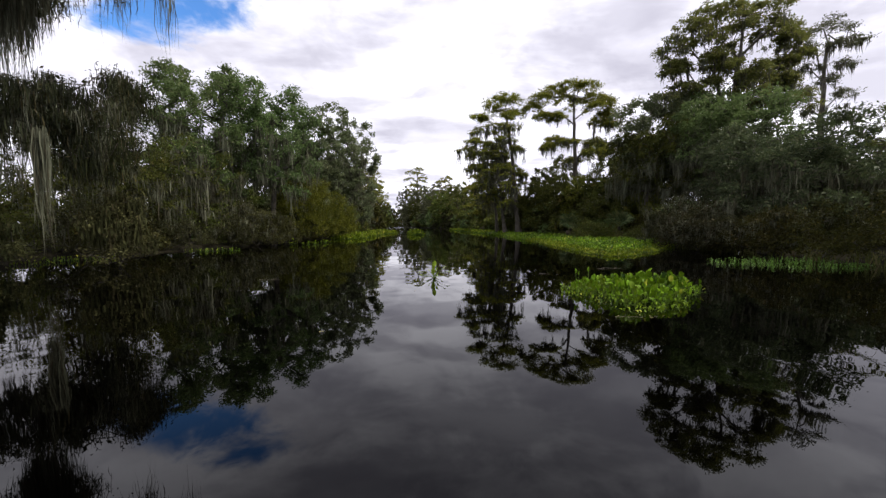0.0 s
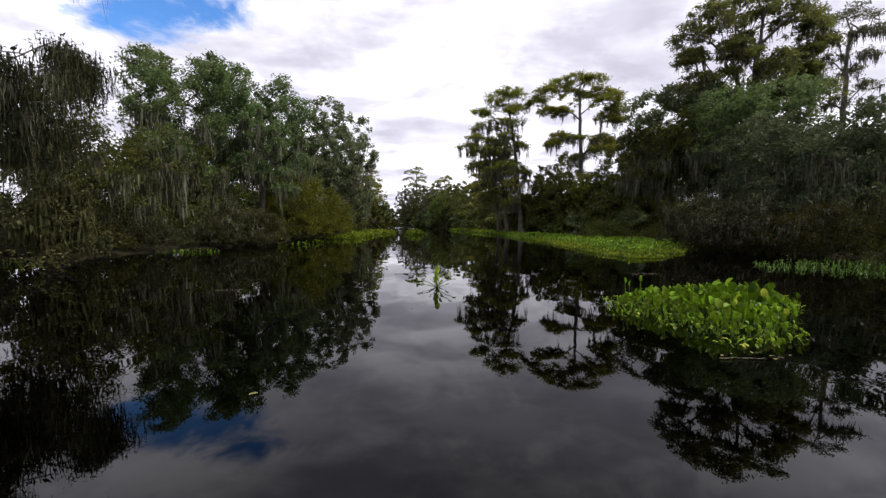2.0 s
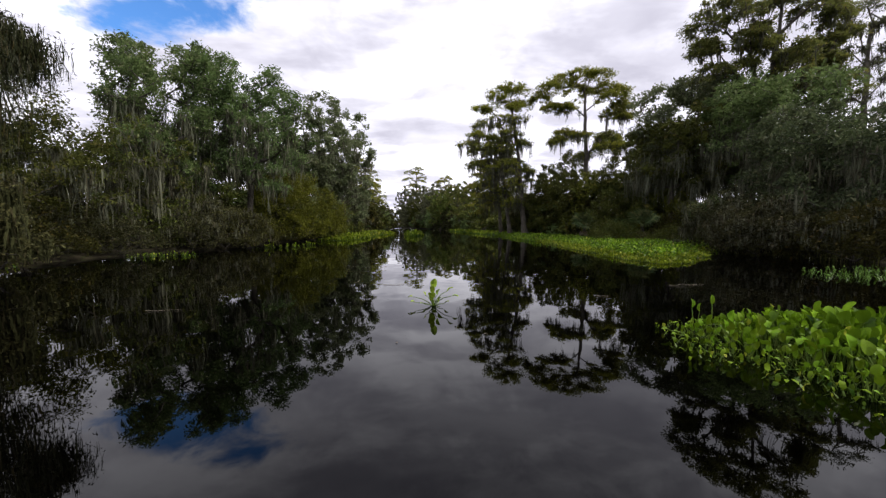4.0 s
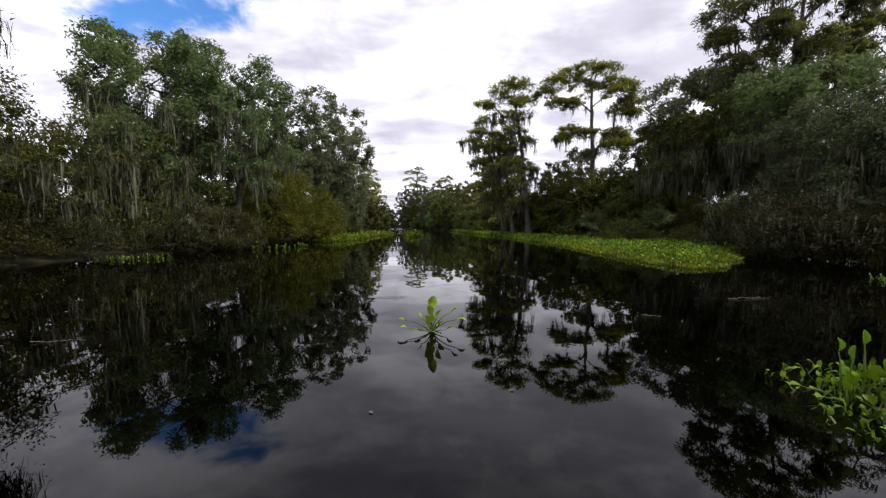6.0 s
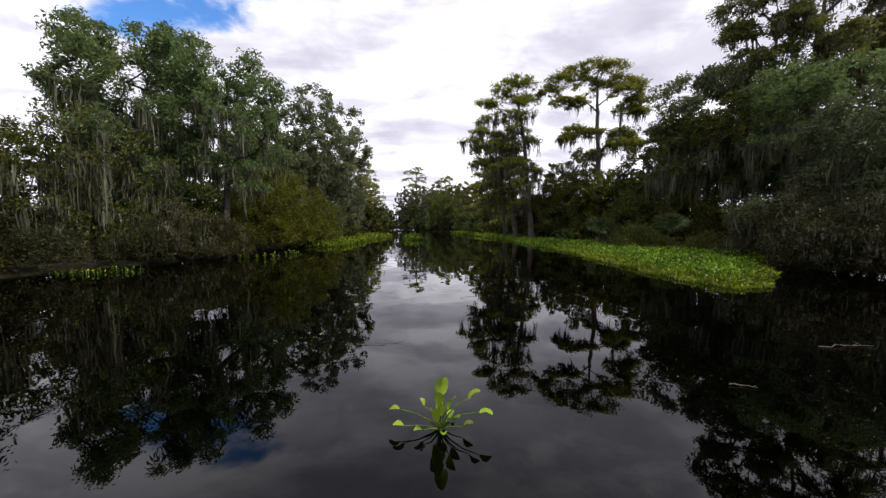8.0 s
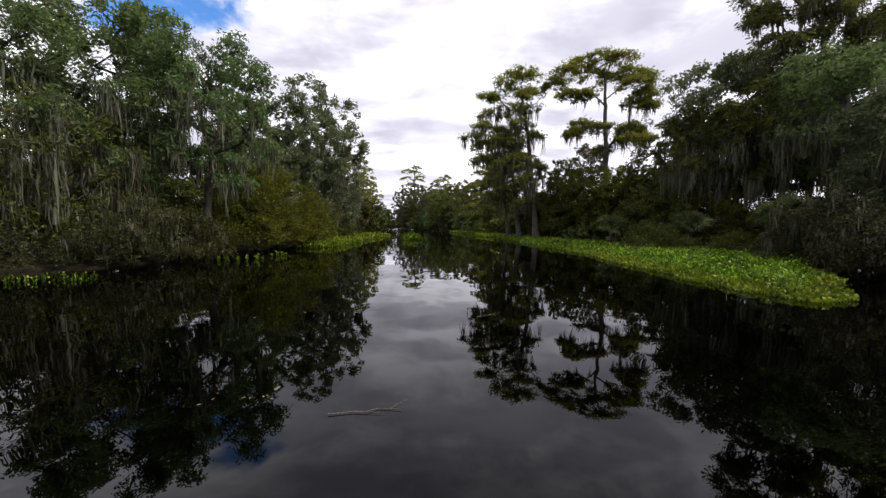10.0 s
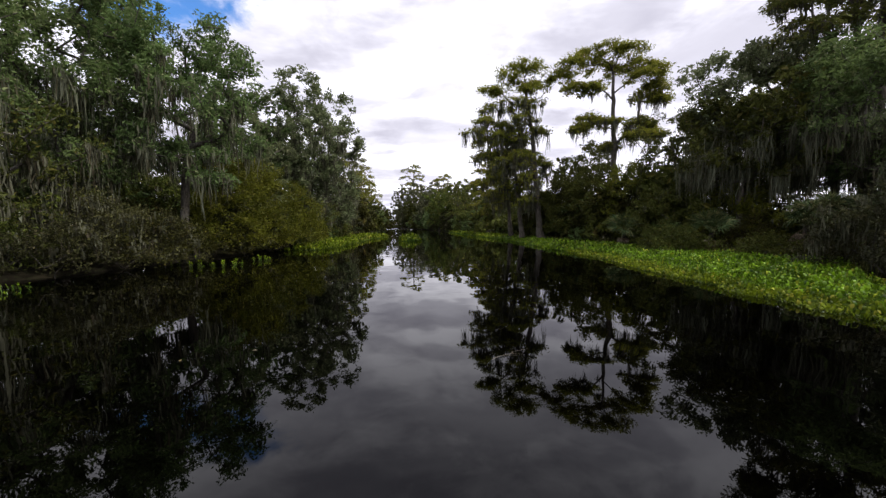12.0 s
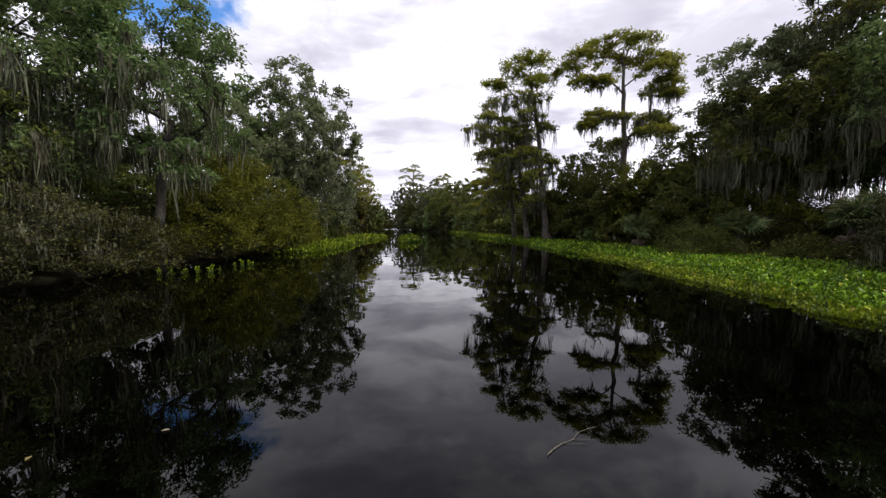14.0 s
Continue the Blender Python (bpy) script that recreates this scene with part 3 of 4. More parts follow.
oak(25, (-21.5, 98.0), 12.5, 5.0, MOSSY, OLIVE_LEAF, moss=20, each=30, size=0.3)
cypress(26, (-22.5, 122.0), 15.0, 4.5, "distant cypress with sparse flat crown", moss=10, crown=0.7, each=30, size=0.32)

shrub(31, (-11.4, 29.2), 5.3, 3.3, "dense olive-green shrub overhanging the water", OLIVE_SHRUB_LEAF, tips=340, each=130, size=0.11)
shrub(32, (-11.4, 21.5), 2.7, 1.7, "pale moss-covered twiggy shrub at the water's edge", MOSSY_TWIG_LEAF, 130, 90, 0.08, moss=260, long=1.5)
for k, (x, y, tall, wide) in enumerate([(-20.6, 33.5, 6.2, 2.8), (-23.4, 38.0, 6.0, 3.0), (-17.8, 31.0, 5.4, 2.4), (-25.6, 25.4, 3.8, 2.6)]):
    shrub(150 + k, (x, y), tall, wide, "dark olive thicket behind the mossy oaks", OLIVE_LEAF, 100, 50, 0.18, 20, 1.2, name="thicket")
shrub(34, (-11.4, 36.0), 4.2, 2.4, "rounded yellow-green shrub on the bank", OLIVE_SHRUB_LEAF)
shrub(37, (-12.2, 47.0), 4.0, 2.2, "rounded yellow-green shrub on the bank", WILLOW_LEAF)

# ---------------------------------------------------------------- trees of the right bank
cypress(41, (9.3, 42.9), 17.0, 3.8, "tall yellow-green bald cypress with flat layered crown", moss=320, crown=0.66, lean=(-1.7, 0), long=3.4, per=23, each=50, size=0.19, domed=0.16, moss_top=0.78, broad=1.15,
        layers=[(-1.8, 0, 16.5, 1.1), (-2.8, 0.5, 16.1, 1.2), (-0.9, -0.4, 15.9, 1.0), (-3.6, 0, 15.3, 1.0), (-2.0, 0.8, 15.0, 1.1), (-5.2, 0, 14.2, 0.8), (-4.4, 0.3, 14.0, 0.7), (-1.2, -0.6, 14.2, 1.0), (-0.4, 0.4, 14.7, 0.8), (-2.8, -0.5, 12.8, 1.3), (-4.4, 0.3, 12.5, 1.3), (-1.2, 0.3, 12.9, 1.2),
                (-5.4, 0, 11.2, 1.2), (-3.6, 0.8, 11.0, 1.3), (-2.0, -0.6, 11.4, 1.2), (-6.3, 0.2, 10.3, 1.0), (-4.8, -0.4, 9.8, 1.2), (-2.8, 0.4, 9.6, 1.2), (-0.5, 0, 10.4, 0.8), (-5.6, 0.3, 8.2, 1.0), (-3.8, 0, 7.6, 1.1), (-2.2, -0.5, 8.0, 1.0), (0.2, 0.4, 7.4, 0.9)])
cypress(40, (8.0, 44.6), 11.8, 3.2, "yellow-green bald cypress leaning beside a taller one", moss=300, crown=0.7, lobes=16, lean=(-1.4, 0.4), taper=0.1, long=3.0, each=50, size=0.24, per=16)
cypress(42, (7.6, 48.5), 12.4, 3.5, "slender yellow-green bald cypress hung with moss", moss=260, crown=0.7, lobes=15, lean=(-1.5, 0), taper=0.1, long=2.8, each=50, size=0.24, per=16)
cypress(43, (16.0, 42.0), 17.8, 5.2, "bald cypress with flat umbrella top and bare trunk", moss=250, crown=0.5, long=2.8, per=26, each=64, size=0.21, lean=(-0.3, 0), domed=0.32, thick=0.25, moss_top=0.76, broad=1.1,
        layers=[(-1.2, 0, 17.3, 1.6), (-3.0, 0.4, 16.8, 1.5), (0.6, -0.4, 17.0, 1.5), (-4.5, 0, 15.9, 1.2), (-2.0, 1.0, 16.3, 1.6), (1.8, 0.6, 16.1, 1.5), (0.4, 1.2, 15.7, 1.5), (2.4, -0.5, 15.4, 1.3), (1.8, -0.9, 14.7, 1.4), (2.9, 0, 14.0, 1.1), (2.6, 0.6, 13.5, 1.2), (-5.4, 0.2, 15.0, 1.0), (-4.4, -0.6, 13.7, 1.0), (-2.9, -0.9, 13.6, 0.8), (3.2, -0.3, 12.9, 0.8),
                (-3.0, 0.4, 11.1, 1.2), (-1.6, -0.6, 10.8, 1.1), (-3.7, 0, 10.4, 0.8), (1.6, 0.3, 10.9, 1.3), (2.4, 0.6, 10.6, 1.1), (3.0, -0.4, 9.7, 0.8), (1.2, -0.8, 9.6, 1.0), (-0.6, 0.9, 9.0, 0.9)])
shrub(44, (12.6, 41.0), 9.0, 3.0, "tall dark-green thicket between the cypresses", OLIVE_LEAF, 190, 80, 0.18, name="thicket")
oak(45, (19.4, 32.0), 13.8, 5.3, "dense dark-green oak hung with grey moss", PALE_OAK_LEAF, moss=480, long=4.4, tips=430, deep=0.33, clear=0.38, size=0.215, each=56, inner=1.2, lobes=17, puff=0.76)
cypress(46, (23.0, 28.5), 18.6, 5.7, "very tall cypress with broad domed crown", OLD_CYPRESS_LEAF, moss=420, crown=0.45, per=26, domed=0.85, rise=1.1, each=62, size=0.2, long=2.0, thick=0.34,
        layers=[(0, 0, 17.7, 1.5), (-2.0, 0.5, 17.3, 1.4), (2.0, -0.5, 17.4, 1.5), (-3.7, 0, 16.4, 1.4), (-1.2, -1.0, 16.4, 1.4), (1.0, 1.0, 16.4, 1.5), (3.4, 0.4, 16.6, 1.3), (-4.6, 0.5, 15.0, 1.2), (-2.9, -0.8, 14.9, 1.2), (0.2, 1.4, 15.0, 1.2), (-3.9, 1.0, 13.8, 0.9),
                (2.6, -0.8, 15.2, 1.2), (4.4, 0, 15.4, 1.1), (4.0, 0.3, 13.9, 0.8), (-5.0, 0.2, 13.4, 0.7), (-1.0, -0.5, 13.4, 0.7), (1.8, 0.5, 13.0, 0.8), (3.4, -0.4, 12.4, 0.9), (-2.2, 0, 12.0, 1.0), (0.6, -0.6, 11.4, 1.2), (2.6, 0.5, 10.8, 1.1),
                (-4.0, 0, 11.4, 1.3), (-2.5, -1.0, 13.3, 1.1), (0.6, -1.2, 12.4, 1.3), (4.2, 0.5, 12.2, 1.1), (-0.5, 1.0, 10.0, 1.4), (4.5, -0.5, 10.6, 1.2), (5.2, 0.2, 14.2, 1.0)])
cypress(47, (33.2, 31.5), 18.8, 3.0, "tall sparse cypress with upswept limbs", GREY_CROWN_LEAF, moss=200, crown=0.5, per=13, each=42, domed=0.5, rise=1.2, size=0.17, thick=0.2,
        layers=[(0.3, 0, 18.6, 0.8), (1.5, 0.3, 18.2, 0.9), (2.4, 0, 17.0, 0.8), (-1.0, 0.2, 17.8, 0.8), (-1.8, 0, 16.4, 0.8), (0.8, -0.4, 16.6, 0.9), (-0.9, 0.4, 15.0, 0.8), (1.9, 0.2, 15.2, 0.8), (0.6, 0, 13.8, 0.8),
                (-1.6, 0, 12.8, 0.8), (1.4, -0.3, 12.4, 0.9), (-0.3, 0.3, 11.2, 0.9), (2.2, 0.2, 10.6, 0.8)])
oak(48, (18.5, 21.0), 7.4, 3.9, "dense dark-green oak at the water's edge", SHADED_OAK_LEAF, moss=280, long=3.2, tips=320, clear=0.22, deep=0.41, size=0.165, each=66, inner=1.3, lobes=13)
oak(49, (22.4, 17.0), 5.8, 4.2, "dark-green oak above tangled shrubs", SHADED_OAK_LEAF, moss=130, tips=280, size=0.17, each=60, inner=1.3)
oak(50, (27.5, 22.5), 6.6, 4.2, "dark-green oak above tangled shrubs", SHADED_OAK_LEAF, moss=60)
oak(51, (28.6, 24.5), 9.4, 2.3, "pale green slender tree behind the oaks", WILLOW_LEAF, moss=40, tips=46, each=110, size=0.12, clear=0.3, deep=0.3, inner=1.2)
# Out of view: an oak added to shade the hyacinths near the right bank.
oak(52, (20.0, 9.6), 9.0, 3.6, "out-of-view oak added for shade on the right bank", OLIVE_LEAF, moss=60, each=40, size=0.24)
# Unseen oaks added along both banks; the right-hand pair shades the hyacinth patch.
oak(75, (19.0, 5.0), 10.5, 4.4, MOSSY, OLIVE_LEAF, moss=30, each=30, size=0.3)
oak(76, (19.5, -4.0), 11.0, 4.6, MOSSY, OLIVE_LEAF, moss=30, each=30, size=0.3)
oak(77, (-19.0, 1.0), 11.0, 4.6, MOSSY, OLIVE_LEAF, moss=30, each=30, size=0.3)
oak(78, (-19.5, -9.0), 11.0, 4.6, MOSSY, OLIVE_LEAF, moss=30, each=30, size=0.3)
oak(55, (16.9, 17.4), 6.5, 3.5, "dark-green oak hung with long grey moss", SHADED_OAK_LEAF, moss=300, long=2.8, tips=300, size=0.14, each=80, inner=1.3)
oak(56, (17.0, 29.5), 9.8, 3.6, "olive-green tree between taller oaks", OLIVE_LEAF, tips=300, moss=280, long=3.6, clear=0.35, deep=0.30, each=48)
oak(57, (21.5, 26.5), 11.8, 5.2, "dense dark-green oak hung with grey moss", OAK_LEAF, moss=400, long=4.2, clear=0.3, deep=0.34, tips=440, size=0.19, each=60, inner=1.2, lobes=15, puff=0.9)
oak(58, (30.0, 28.0), 7.4, 4.2, "dark-green oak above tangled shrubs", SHADED_OAK_LEAF, moss=60, clear=0.3)
oak(74, (18.0, 36.6), 10.5, 3.7, "olive-green tree between taller oaks", OLIVE_LEAF, moss=220, long=3.4, clear=0.12)
oak(72, (25.5, 32.5), 14.6, 4.8, "dark-green oak behind the tall cypress", SHADED_OAK_LEAF, moss=100, clear=0.4, deep=0.36, tips=320, each=44, size=0.24)
oak(54, (15.5, 48.0), 10.0, 4.4, MOSSY, OLIVE_LEAF, moss=40, each=36, size=0.27)
shrub(60, (16.4, 37.0), 5.6, 3.0, "olive-green shrub behind the hyacinth mat", tips=140)
for k, (x, y, tall, wide) in enumerate([(14.8, 37.2, 7.2, 2.7), (18.2, 35.2, 6.8, 2.8), (21.0, 39.0, 8.5, 3.0), (14.6, 32.6, 4.4, 2.2), (17.6, 30.6, 4.2, 2.2), (10.8, 43.8, 6.0, 2.4), (13.4, 46.0, 7.5, 2.8)]):
    shrub(140 + k, (x, y), tall, wide, "tall olive-green thicket behind the hyacinth mat", OLIVE_LEAF if k % 2 else OLIVE_SHRUB_LEAF, 110, 60, 0.17, 20, 1.2, name="thicket")
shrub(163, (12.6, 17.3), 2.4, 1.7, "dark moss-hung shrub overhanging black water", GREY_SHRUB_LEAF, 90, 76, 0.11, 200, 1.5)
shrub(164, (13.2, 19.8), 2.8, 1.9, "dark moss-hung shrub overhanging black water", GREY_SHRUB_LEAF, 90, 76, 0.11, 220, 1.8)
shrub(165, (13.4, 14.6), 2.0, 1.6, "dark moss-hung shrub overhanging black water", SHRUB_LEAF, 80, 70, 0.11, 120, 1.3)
shrub(160, (11.6, 27.6), 1.7, 1.6, "low rounded olive shrub behind the hyacinth mat", OLIVE_LEAF, 80, 60, 0.11)
shrub(161, (14.2, 24.6), 1.1, 1.3, "low olive-brown fern mound by palmettos", OLIVE_LEAF, 70, 60, 0.10)
shrub(162, (15.6, 23.6), 1.0, 1.2, "low olive-brown fern mound by palmettos", SHRUB_LEAF, 60, 60, 0.10)
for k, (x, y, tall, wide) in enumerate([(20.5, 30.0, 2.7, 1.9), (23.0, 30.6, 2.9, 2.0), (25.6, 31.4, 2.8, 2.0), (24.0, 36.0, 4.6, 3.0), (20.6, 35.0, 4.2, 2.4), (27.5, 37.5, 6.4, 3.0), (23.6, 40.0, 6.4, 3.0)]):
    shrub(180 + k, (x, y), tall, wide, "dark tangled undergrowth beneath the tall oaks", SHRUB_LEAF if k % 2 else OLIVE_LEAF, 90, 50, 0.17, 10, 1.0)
shrub(59, (11.0, 47.0), 5.5, 2.4, "dark-green shrub beneath the cypresses")

oak(62, (4.4, 92.0), 12.0, 4.6, "pale yellow-green willow beside the far channel", WILLOW_LEAF, moss=10, each=30, size=0.3)
oak(63, (9.0, 80.0), 12.0, 4.6, MOSSY, OLIVE_LEAF, moss=30, each=30, size=0.3)
cypress(64, (7.4, 66.0), 12.0, 3.6, "yellow-green cypress with flat layered crown", moss=50, crown=0.75, each=36, size=0.27)
oak(65, (-2.4, 118.0), 14.0, 5.5, "distant moss-grey oak at the channel's bend", GREY_CROWN_LEAF, moss=10, each=60, size=0.3, tips=260)
cypress(66, (-12.0, 165.0), 28.5, 6.0, "distant tall cypress with wind-swept flat crown", CYPRESS_LEAF, moss=10, crown=0.6, each=56, size=0.36, lobes=16, per=24, taper=0.0, lobe=0.5)
cypress(67, (1.0, 150.0), 22.0, 6.0, "distant tall cypress with wind-swept flat crown", CYPRESS_LEAF, moss=10, crown=0.6, each=56, size=0.36, lobes=16, per=24, taper=0.0, lobe=0.5)
for k, (x, y, tall, wide, leaf, label) in enumerate([(-0.6, 103.0, 11.2, 4.8, WILLOW_LEAF, "pale yellow-green willow beside the far channel"), (-4.4, 122.0, 11.5, 5.5, GREY_CROWN_LEAF, "distant moss-grey oak at the channel's bend"), (-10.4, 142.0, 11.5, 5.5, OLIVE_LEAF, "distant olive-green oak along the channel"), (3.6, 106.0, 13.0, 5.5, OLIVE_LEAF, "distant olive-green oak along the channel"), (-14.6, 158.0, 12.0, 6.0, GREY_CROWN_LEAF, "distant moss-grey oak at the channel's bend"), (1.2, 124.0, 14.5, 6.0, OLIVE_LEAF, "distant olive-green oak along the channel"), (-4.0, 140.0, 15.0, 6.0, GREY_CROWN_LEAF, "distant moss-grey oak at the channel's bend"), (9.0, 100.0, 13.5, 6.0, OLIVE_LEAF, "distant olive-green oak along the channel"), (-18.6, 172.0, 10.0, 5.0, OLIVE_LEAF, "distant olive-green oak along the channel")]):
    oak(170 + k, (x, y), tall, wide, label, leaf, moss=12, size=0.46, each=34, tips=190, clear=0.08, deep=0.46, inner=1.2)
oak(69, (-18.0, 186.0), 11.0, 5.0, "distant dark oak at the channel's bend", OLIVE_LEAF, moss=10, size=0.4)
oak(70, (-31.0, 190.0), 12.0, 6.0, "distant dark oak at the channel's bend", OLIVE_LEAF, moss=10, size=0.4)
oak(73, (-17.0, 165.0), 19.0, 6.0, "distant moss-grey oak at the channel's bend", GREY_CROWN_LEAF, moss=10, size=0.4, each=56, tips=240)
oak(68, (-10.0, 150.0), 18.0, 6.5, "distant moss-grey oak at the channel's bend", GREY_CROWN_LEAF, moss=10, size=0.4, each=56, tips=240)

# ---------------------------------------------------------------- thickets and shrubs that line both banks
PALMS = [(13.9, 27.6, 1.1, 1.4), (11.9, 32.6, 1.0, 1.45), (15.6, 24.6, 1.5, 1.3), (16.8, 24.7, 1.8, 1.4), (18.2, 25.2, 1.7, 1.35)]
FAR_AWAY = (0.0, -300.0)
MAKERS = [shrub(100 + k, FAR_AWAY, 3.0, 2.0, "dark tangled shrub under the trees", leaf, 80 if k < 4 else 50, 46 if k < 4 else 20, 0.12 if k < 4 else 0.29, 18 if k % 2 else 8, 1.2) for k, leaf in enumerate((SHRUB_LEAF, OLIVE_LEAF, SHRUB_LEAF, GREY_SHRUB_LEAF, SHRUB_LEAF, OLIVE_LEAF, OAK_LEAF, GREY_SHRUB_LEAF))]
rng = np.random.default_rng(9)
ROWS_OF_SHRUBS = [  # line, side, from y, to y, spacing, offset from the shore, height
    (LEFT, -1, 9.5, 62, 2.4, 0.9, 1.7), (LEFT, -1, 10, 26, 3.0, 4.0, 2.2), (LEFT, -1, 26, 62, 3.0, 4.0, 2.8), (LEFT, -1, 12, 26, 3.4, 8.5, 2.2), (LEFT, -1, 26, 60, 3.4, 8.5, 4.2), (LEFT, -1, 62, 150, 6.0, 2.5, 5.5),
    (RIGHT, 1, 8, 24, 2.2, 1.0, 1.8), (RIGHT, 1, 26, 62, 2.6, 1.6, 1.8), (RIGHT, 1, 8, 36, 3.0, 4.5, 2.4), (RIGHT, 1, 36, 62, 3.0, 4.0, 5.0), (RIGHT, 1, 8, 34, 3.6, 9.0, 1.7), (RIGHT, 1, 62, 150, 6.0, 2.5, 5.5)]
for x, y, size in ((-19.5, 168.0, 1.6), (-21.5, 173.0, 1.0), (-23.5, 178.0, 0.9), (-27.0, 171.0, 1.6), (-17.5, 165.0, 1.7), (-25.0, 178.0, 1.0)):
    copy_thing(MAKERS[1], pose(x, y, 0, 0, 0, x * 50) @ Matrix.Scale(size, 4))
for line, side, y0, y1, gap_y, off, tall in ROWS_OF_SHRUBS:
    y = y0
    while y < y1:
        k = int(rng.integers(4)) + (4 if y > 30 or off > 8 else 0)
        size = tall / 3.0 * rng.uniform(0.75, 1.25)
        x = shore(line, y) + side * (off + rng.uniform(-0.6, 0.8))
        if any(math.hypot(x - px, y - py) < 2.3 for px, py, _, _ in PALMS):
            y += gap_y
            continue
        copy_thing(MAKERS[k], pose(x, y, 0.1, 0, 0, rng.uniform(0, 360)) @ Matrix.Diagonal((size * rng.uniform(0.85, 1.2), size * rng.uniform(0.85, 1.2), size, 1)))
        y += gap_y * rng.uniform(0.75, 1.25)
for maker in MAKERS:
    for ob in (*maker.children_recursive, maker):
        bpy.data.objects.remove(ob)


# ---------------------------------------------------------------- water hyacinths
def blade(points=11, curl=0.55, wave=0.05, width=0.33):
    """A rounded, cupped and slightly wavy leaf blade that starts at the origin and points along +x, 1 long."""
    a = np.linspace(0, math.tau, points, endpoint=False)
    x = 0.5 - 0.5 * np.cos(a)
    y = width * np.sin(a) * (1.15 - 0.35 * x)
    z = curl * y ** 2 + 0.16 * np.sin(x * 2.6) + wave * np.sin(a * 3.0)
    v = np.concatenate([np.stack([x, y, z], 1), [[0.5, 0, 0.13]]])
    return v, np.array([[points, i, (i + 1) % points] for i in range(points)])


def hyacinth_leaf(height, reach, size, tilt, curl=0.9, wave=0.05, width=0.27):
    """One leaf: a curved petiole from the crown, then the blade. Stands in the xz plane."""
    k = np.linspace(0, 1, 4)
    p = np.stack([reach * k ** 1.3, np.zeros(4), height * np.sin(k * 1.45) / math.sin(1.45)], 1)
    stem = tubes(p[:-1], p[1:], np.array([0.006, 0.0075, 0.005]), np.array([0.0075, 0.005, 0.0035]), 4)
    bv, bf = blade(11, curl * 1.9, wave, width)
    c, s = math.cos(tilt), math.sin(tilt)
    bv = bv * size
    bv = np.stack([bv[:, 0] * c - bv[:, 2] * s, bv[:, 1], bv[:, 0] * s + bv[:, 2] * c], 1) + p[-1]
    return stem, (bv, bf)


KINDS = [hyacinth_leaf(0.23, 0.03, 0.10, 1.3, 0.9, 0.05, 0.35), hyacinth_leaf(0.19, 0.08, 0.10, 1.0, 0.6, 0.05, 0.35), hyacinth_leaf(0.13, 0.11, 0.09, 0.6, 0.5, 0.04, 0.36), hyacinth_leaf(0.21, 0.06, 0.12, 1.45, 0.5, 0.06, 0.35),
         hyacinth_leaf(0.05, 0.13, 0.07, 0.1, 0.4, 0.03, 0.34), hyacinth_leaf(0.26, 0.03, 0.105, 1.15, 0.9, 0.05, 0.34), hyacinth_leaf(0.24, 0.07, 0.10, 0.5, 0.6, 0.07, 0.37), hyacinth_leaf(0.17, 0.05, 0.11, 1.5, 0.7, 0.05, 0.35)]
ODDS = [0.2, 0.16, 0.1, 0.15, 0.06, 0.13, 0.1, 0.1]


def leaf_of(kind, blade_mat):
    """Petiole and blade as one mesh with two materials."""
    stem, flat_blade = kind
    v, f = join([stem, flat_blade])
    me = mesh("leaf", v, f, HYACINTH_STEM, True)
    me.materials.append(blade_mat)
    me.polygons.foreach_set("material_index", np.array([0] * len(stem[1]) + [1] * len(flat_blade[1]), np.int32))
    return me


LEAF_MESHES = [leaf_of(kind, HYACINTH) for kind in KINDS]
PALE_LEAF_MESHES = [leaf_of(kind, HYACINTH_EDGE) for kind in KINDS]


def turned(x, y, z, yaw, size, lean=0.0, lean_way=0.0):
    return pose(x, y, z) @ Matrix.Rotation(lean, 4, Vector((math.cos(lean_way), math.sin(lean_way), 0))) @ Matrix.Rotation(yaw, 4, "Z") @ Matrix.Scale(size, 4)


def within_outline(outline, q):
    """Whether q lies inside a closed outline."""
    inside = False
    for (x0, y0), (x1, y1) in zip(outline, np.roll(outline, -1, 0)):
        if (y0 > q[1]) != (y1 > q[1]) and q[0] < (x1 - x0) * (q[1] - y0) / (y1 - y0) + x0:
            inside = not inside
    return inside


def edge_gap(outline, q):
    """The distance from q to the nearest side of an outline."""
    a, b = outline, np.roll(outline, -1, 0)
    k = np.clip(((q - a) * (b - a)).sum(1) / ((b - a) ** 2).sum(1), 0, 1)[:, None]
    return float(np.linalg.norm(a + (b - a) * k - q, axis=1).min())


